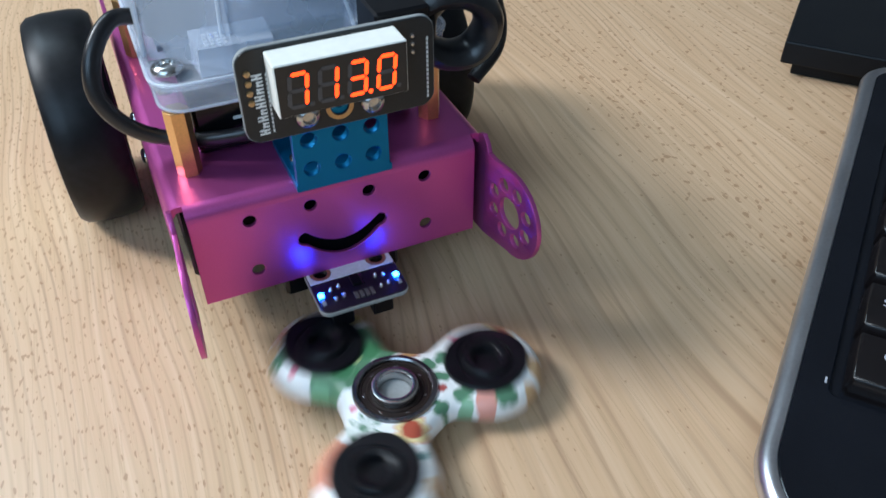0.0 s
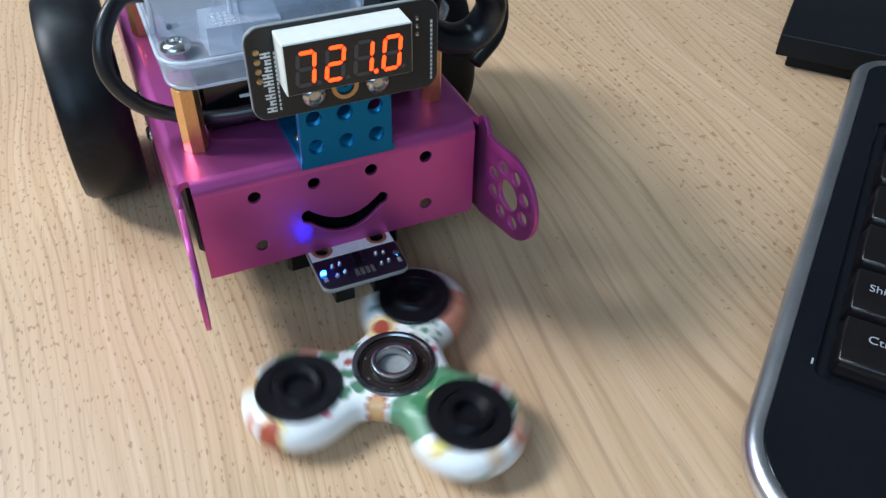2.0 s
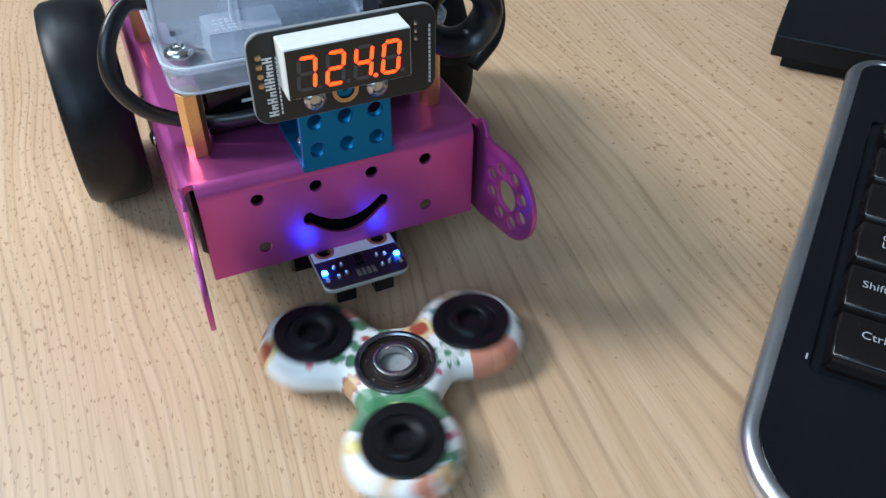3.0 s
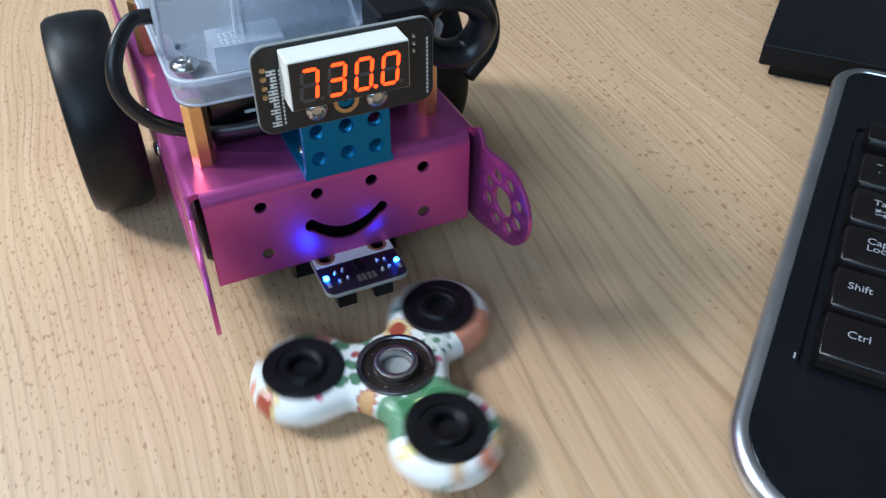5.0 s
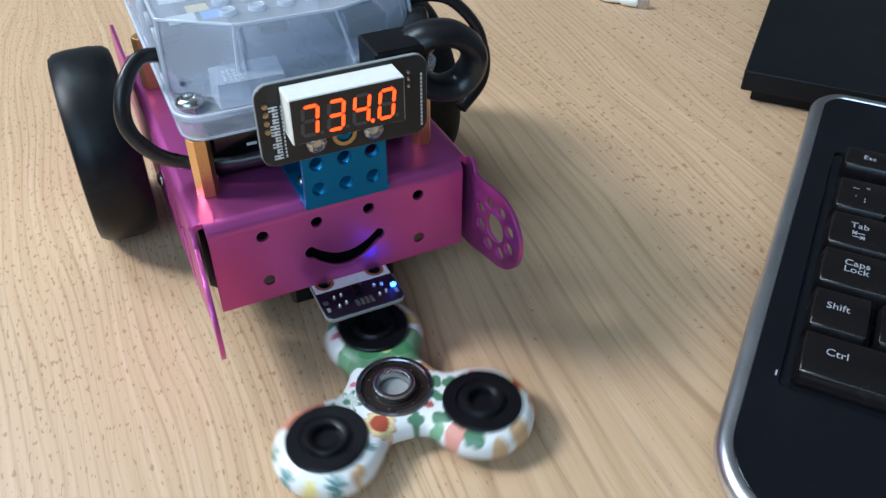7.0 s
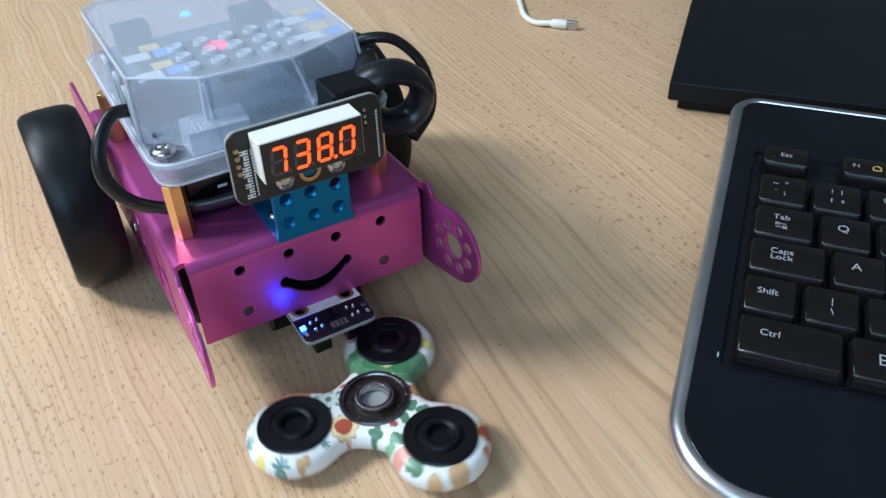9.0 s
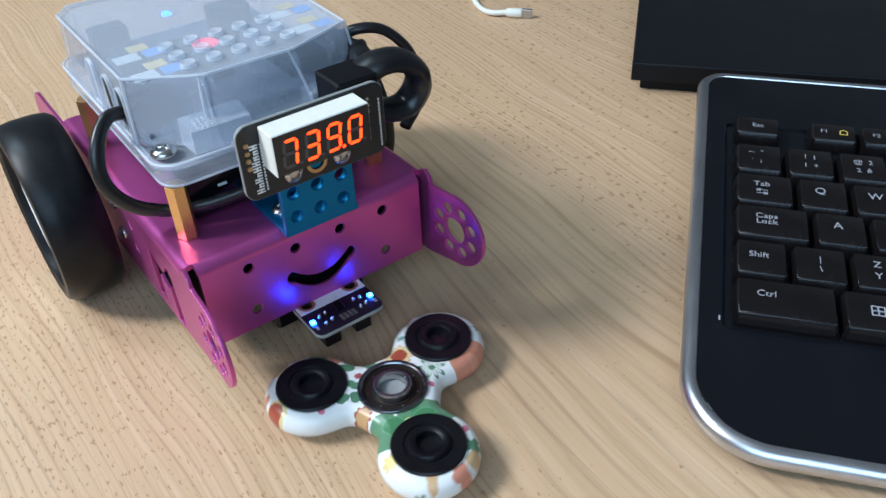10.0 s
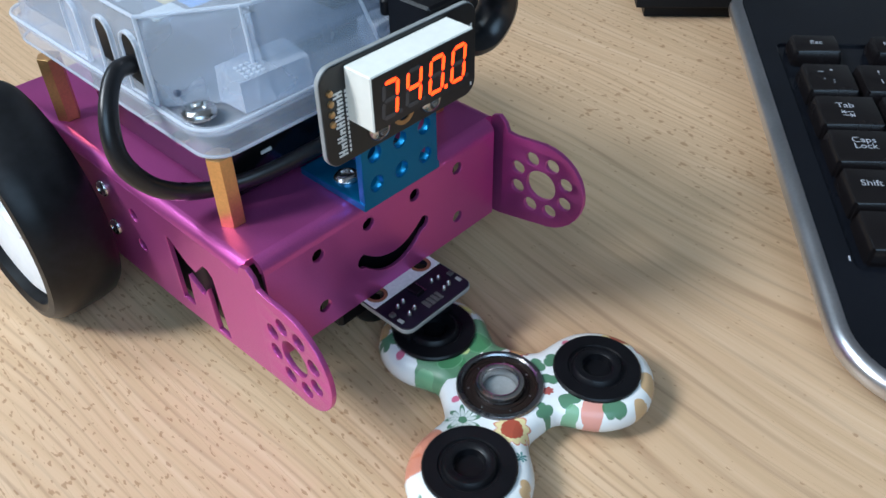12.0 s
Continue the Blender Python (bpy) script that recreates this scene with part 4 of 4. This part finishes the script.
    part("foot", new_lathe([(8, 0), (9, 0.5), (9, 3.2)], 32), M_WHITEP, s, m=T((0, 0, 0)))
    return s


SPINNER = spinner()


# ---- the keyboard ----
def keyboard():
    k = thing("keyboard", "glossy black computer keyboard with chrome rim", "keyboard", pose(0.1024, -0.0803, 0.0147, 5.7, 0, -48.9))
    U1 = 430

    def shell(grow, back=12, front=27):
        x0, x1, y0, y1 = -12.8 - grow, U1 + 12.8 + grow, -51.3 - grow, 151.3 + grow
        out = []
        for r, cx, cy, a0 in ((back + grow, x1 - back - grow, y1 - back - grow, 0), (back + grow, x0 + back + grow, y1 - back - grow, 90), (front + grow, x0 + front + grow, y0 + front + grow, 180), (front + grow, x1 - front - grow, y0 + front + grow, 270)):
            out += [(cx + r * math.cos(radians(a0 + 90 * q / 12)), cy + r * math.sin(radians(a0 + 90 * q / 12))) for q in range(13)]
        return out

    part("base", plate([shell(-1.8)], 6, 1.2, T((0, 0, -4.0))), M_KEYB, k, "black plastic keyboard body")
    # a rounded chrome rim: one bead swept round the edge
    bead = [(-0.3, -5.2), (0.15, -4.0), (0.2, -2.6), (-0.3, -1.2), (-1.4, -0.1), (-2.9, 0.45), (-4.2, 0.3), (-4.9, -0.6)]
    bm = bmesh.new()
    loops = [[bm.verts.new((x, y, z)) for x, y in shell(g)] for g, z in bead]
    for a, b in zip(loops, loops[1:]):
        for q in range(len(a)):
            bm.faces.new((a[q], a[(q + 1) % len(a)], b[(q + 1) % len(a)], b[q]))
    part("rim", bm, M_RIM, k, "shiny chrome rim", smooth=True)
    part("deck", plate([shell(-4.3), rounded(-0.6, U1 - 1.2, -4.6, 110.5, 2)], 3.2, 0.5, T((0, 0, -1.6))), M_KEYB, k, "glossy black deck")
    part("mark", new_box(-2.2, -1.7, -2.0, 0.0, 0.15, 0.3), M_LEGEND, k)
    for x in (20, U1 - 60):
        part("foot", new_box(x, x + 30, 96, 106, -22.0, -6, bevel=1), M_KEYB, k, "fold-out foot")
    shapes = {}

    def key_mesh(w, d):
        key = (round(w, 1), d)
        if key not in shapes:
            bm = bmesh.new()
            lv = []
            for ins, z in ((0.1, -5.0), (0.2, -0.6), (0.9, 2.3), (1.25, 2.8), (1.8, 3.0)):
                lv.append([bm.verts.new((x * (w / 2 - ins), y * (d / 2 - ins) + (0.5 if z > 2 else 0), z)) for x, y in ((-1, -1), (1, -1), (1, 1), (-1, 1))])
            for a, b in zip(lv, lv[1:]):
                for i in range(4):
                    bm.faces.new((a[i], a[(i + 1) % 4], b[(i + 1) % 4], b[i]))
            bm.faces.new(lv[-1])
            bmesh.ops.bevel(bm, geom=[e for e in bm.edges if abs(e.verts[0].co.z - e.verts[1].co.z) > 1], offset=0.9, segments=2, affect="EDGES")
            bm.transform(Matrix.Scale(MM, 4))
            bmesh.ops.recalc_face_normals(bm, faces=bm.faces)
            me = bpy.data.meshes.new("key")
            for f in bm.faces:
                f.smooth = True
            bm.to_mesh(me)
            me.set_sharp_from_angle(angle=0.75)
            bm.free()
            me.materials.append(M_KEY)
            shapes[key] = me
        return shapes[key]

    def key(u0, u1, v, d, legends=()):
        ob = new("key", key_mesh(u1 - u0 - 0.9, d))
        ob.parent = k
        ob.location = (((u0 + u1) / 2 - 2.0) * MM, (v - 2.3) * MM, 2.2 * MM)
        for text, du, dv, size, mat in legends:
            part("legend", letters(text, size * 0.82, T((du, dv + 0.5, 3.06))), mat, ob)

    W, Y = M_LEGEND, M_LEGENDY
    p = 18.7
    rows = (
        (105.0, 12.5, [(3.5, 22, [("Esc", 0, 0, 4.2, W)])] + [(32 + 18.7 * i, 32 + 18.7 * (i + 1), [("F1", -3.5, 0, 3.8, W), ("\u2302", 3.6, 0, 6, Y)] if i == 0 else [("F2", -3, 0, 3.8, W)] if i == 1 else []) for i in range(20)]),
        (83.6, 17.8, [(3.5, 22.2, [("~  \u00b0", -1, 2.8, 4.4, W), ("`  ;", -1, -2.4, 4.4, W)]), (22.2, 22.2 + p, [("!  1", 0, 2.8, 4.2, W), ("1  +", 0, -2.4, 4.2, W)]), (22.2 + p, 22.2 + 2 * p, [("@  2", 0, 2.8, 4.2, W), ("2  \u011b", 0, -2.4, 4.2, W)])] + [(22.2 + p * i, 22.2 + p * (i + 1), []) for i in range(2, 20)]),
        (64.6, 17.8, [(3.5, 25.5, [("Tab", -1, 2.2, 4.6, W), ("\u21b9", -1, -2.6, 5, W)]), (25.5, 25.5 + p, [("Q", -1, 1.5, 6, W)]), (25.5 + p, 25.5 + 2 * p, [("W", -1, 1.5, 6, W)])] + [(25.5 + p * i, 25.5 + p * (i + 1), []) for i in range(2, 20)]),
        (46.0, 17.8, [(3.5, 30, [("Caps\nLock", -2, 1, 4.6, W)]), (30, 30 + p, [("A", -1, 1.5, 6, W)]), (30 + p, 30 + 2 * p, [("S", -1, 1.5, 6, W)])] + [(30 + p * i, 30 + p * (i + 1), []) for i in range(2, 20)]),
        (26.8, 17.8, [(3.5, 22.0, [("Shift", -1, 1, 4.6, W)]), (22.0, 22 + p, [("|", 0, 2.2, 4.6, W), ("\\", 0, -2.4, 4.6, W)]), (22 + p, 22 + 2 * p, [("Z", -1, 3, 5, W), ("Y", -1, -2.4, 5, W)])] + [(22 + p * i, 22 + p * (i + 1), []) for i in range(2, 20)]),
        (8.0, 17.8, [(3.5, 36.2, [("Ctrl", -6, 1.5, 4.6, W)]), (36.2, 58, [("\u229e", 0, 0, 8, W)]), (58, 80, []), (80, 190, []), (190, 215, []), (215, 240, [])] + [(240 + p * i, 240 + p * (i + 1), []) for i in range(9)]),
    )
    for v, d, keys in rows:
        for u0, u1, legends in keys:
            if u1 < U1 - 2:
                key(u0, u1, v, d, legends)


keyboard()


# ---- the black stand and the white lead behind ----
def stand():
    s = thing("monitor_stand", "flat matt black stand base lying on the desk", "stand", pose(0.2103, 0.0718, 0, 0, 0, -47))
    part("slab", new_box(0, 270, 0, 200, 6.5, 16.5, bevel=0.8, seg=2), M_SLAB, s)
    part("plinth", new_box(5, 262, 5, 192, 0.1, 6.6, bevel=0.5), M_SLAB, s)


def lead():
    s = thing("charging_lead", "white charging lead with metal plug lying on the desk", "cable")
    part("wire", tube([(285, 380, 1.7), (250, 290, 1.7), (229, 238, 1.7), (217, 213, 1.8), (215, 198, 2.2), (222, 190, 2.8)], 1.7, 1.0), M_WHITEP, s, smooth=True)
    d = Vector((9, -10, 0)).normalized()
    rot = d.to_track_quat("Z", "Y").to_matrix().to_4x4()
    part("grip", new_lathe([(1.8, 0), (2.6, 0.6), (2.8, 2), (2.8, 9), (2.3, 9.8), (0.5, 10)], 20), M_WHITEP, s, smooth=True, m=T((222, 190, 2.9)) @ rot)
    part("plug", new_box(-2.8, 2.8, -1.0, 1.0, 9.5, 16, bevel=0.4, seg=2), M_STEEL, s, "bare metal plug", m=T((222, 190, 2.9)) @ rot @ Matrix.Rotation(radians(90), 4, "Z"))


stand()
lead()

# ---- what moves ----
TURNS = [(0, 3360.7), (0.5, 3121.0), (1.0, 2886.0), (1.5, 2669.0), (2.5, 2251.0), (3.0, 2055.0), (5.0, 1361.0), (5.5, 1212.0), (6.0, 1063.0), (6.5, 927.5), (7.5, 693.0), (9.5, 328.0), (10.0, 262.5), (10.5, 203.0), (11.5, 117.5), (12.0, 87.0)]


def turn_at(t):
    """Smooth interpolation of the spinner's angle."""
    n = len(TURNS)
    slope = []
    for i in range(n):
        a, b = max(i - 1, 0), min(i + 1, n - 1)
        slope.append((TURNS[b][1] - TURNS[a][1]) / (TURNS[b][0] - TURNS[a][0]))
    for i in range(n - 1):
        (t0, y0), (t1, y1) = TURNS[i], TURNS[i + 1]
        if t <= t1 + 1e-6:
            h = t1 - t0
            s = (t - t0) / h
            return (2 * s ** 3 - 3 * s * s + 1) * y0 + (s ** 3 - 2 * s * s + s) * h * slope[i] + (3 * s * s - 2 * s ** 3) * y1 + (s ** 3 - s * s) * h * slope[i + 1]
    return TURNS[-1][1]


CENTRES = [(0, 0.2, -39.1), (7.5, 0.2, -39.4), (9.5, 0.6, -39.3), (10.0, 0.4, -39.7), (10.5, -0.6, -39.3), (11.0, -1.6, -38.4), (11.5, -1.4, -38.7), (12.0, -1.2, -39.1)]


def centre_at(t):
    """The spinner creeps a little on the desk while it slows down."""
    for (t0, x0, y0), (t1, x1, y1) in zip(CENTRES, CENTRES[1:]):
        if t <= t1 + 1e-6:
            k = (t - t0) / (t1 - t0)
            return (x0 + (x1 - x0) * k) * MM, (y0 + (y1 - y0) * k) * MM
    return CENTRES[-1][1] * MM, CENTRES[-1][2] * MM


SHAPES = {"0": "abcdef", "1": "bc", "2": "abged", "3": "abcdg", "4": "bcfg", "5": "acdfg", "6": "acdefg", "7": "abc", "8": "abcdefg", "9": "abcdfg"}


def passes(t):
    """Arms that have gone by the sensor since the start, with the part of the way to the next."""
    return (TURNS[0][1] - turn_at(t)) / 120 + 0.6


def count_at(t):
    return 713 + math.floor(passes(t))


def turned_over(states, at, axis):
    """Rows of a piece that shows its lit side where a state is true, and turns over within two frames where it changes."""
    def turn(angle):
        return at @ Matrix.Rotation(radians(angle), 4, axis)

    last = states[0]
    rows = [(0, turn(0 if last else 178))]
    ready = 1
    for f in range(2, len(states) - 2):
        if states[f] != last and f >= ready:
            a, b = (0, 178) if last else (178, 0)
            rows += [((f - 1) / FPS, turn(a)), (f / FPS, turn(89)), ((f + 1) / FPS, turn(b))]
            last, ready = states[f], f + 3
    rows.append((12.0, turn(0 if last else 178)))
    return rows


def eyes(t):
    """Whether the left and the right eye see the desk clear of an arm. The spinner creeps, so the right one opens longer for a while."""
    p = passes(t) % 1
    left_end, right_end = (0.64 if t < 8 else 0.58), (0.81 if t < 6.2 else 0.74 if t < 6.9 else 0.87 if t < 8 else 0.79)
    return 0.05 < p < left_end, 0.2 < p < right_end


def motions():
    walk(SPINNER, [(i / 10, pose(*centre_at(i / 10), 0.0, 0, 0, turn_at(i / 10))) for i in range(121)])
    times = [f / FPS for f in range(12 * FPS + 1)]
    counts = [str(count_at(t)) + "0" for t in times]
    for place, key, ob, at, axis in SEGMENTS:
        lit = [place == 2 if key == "dot" else key in SHAPES[c[place]] for c in counts]
        walk(ob, turned_over(lit, at, axis))
    for side, (ob, at) in enumerate(LEDS):
        walk(ob, turned_over([eyes(t)[side] for t in times], at, Vector((1, 0, 0))))


motions()
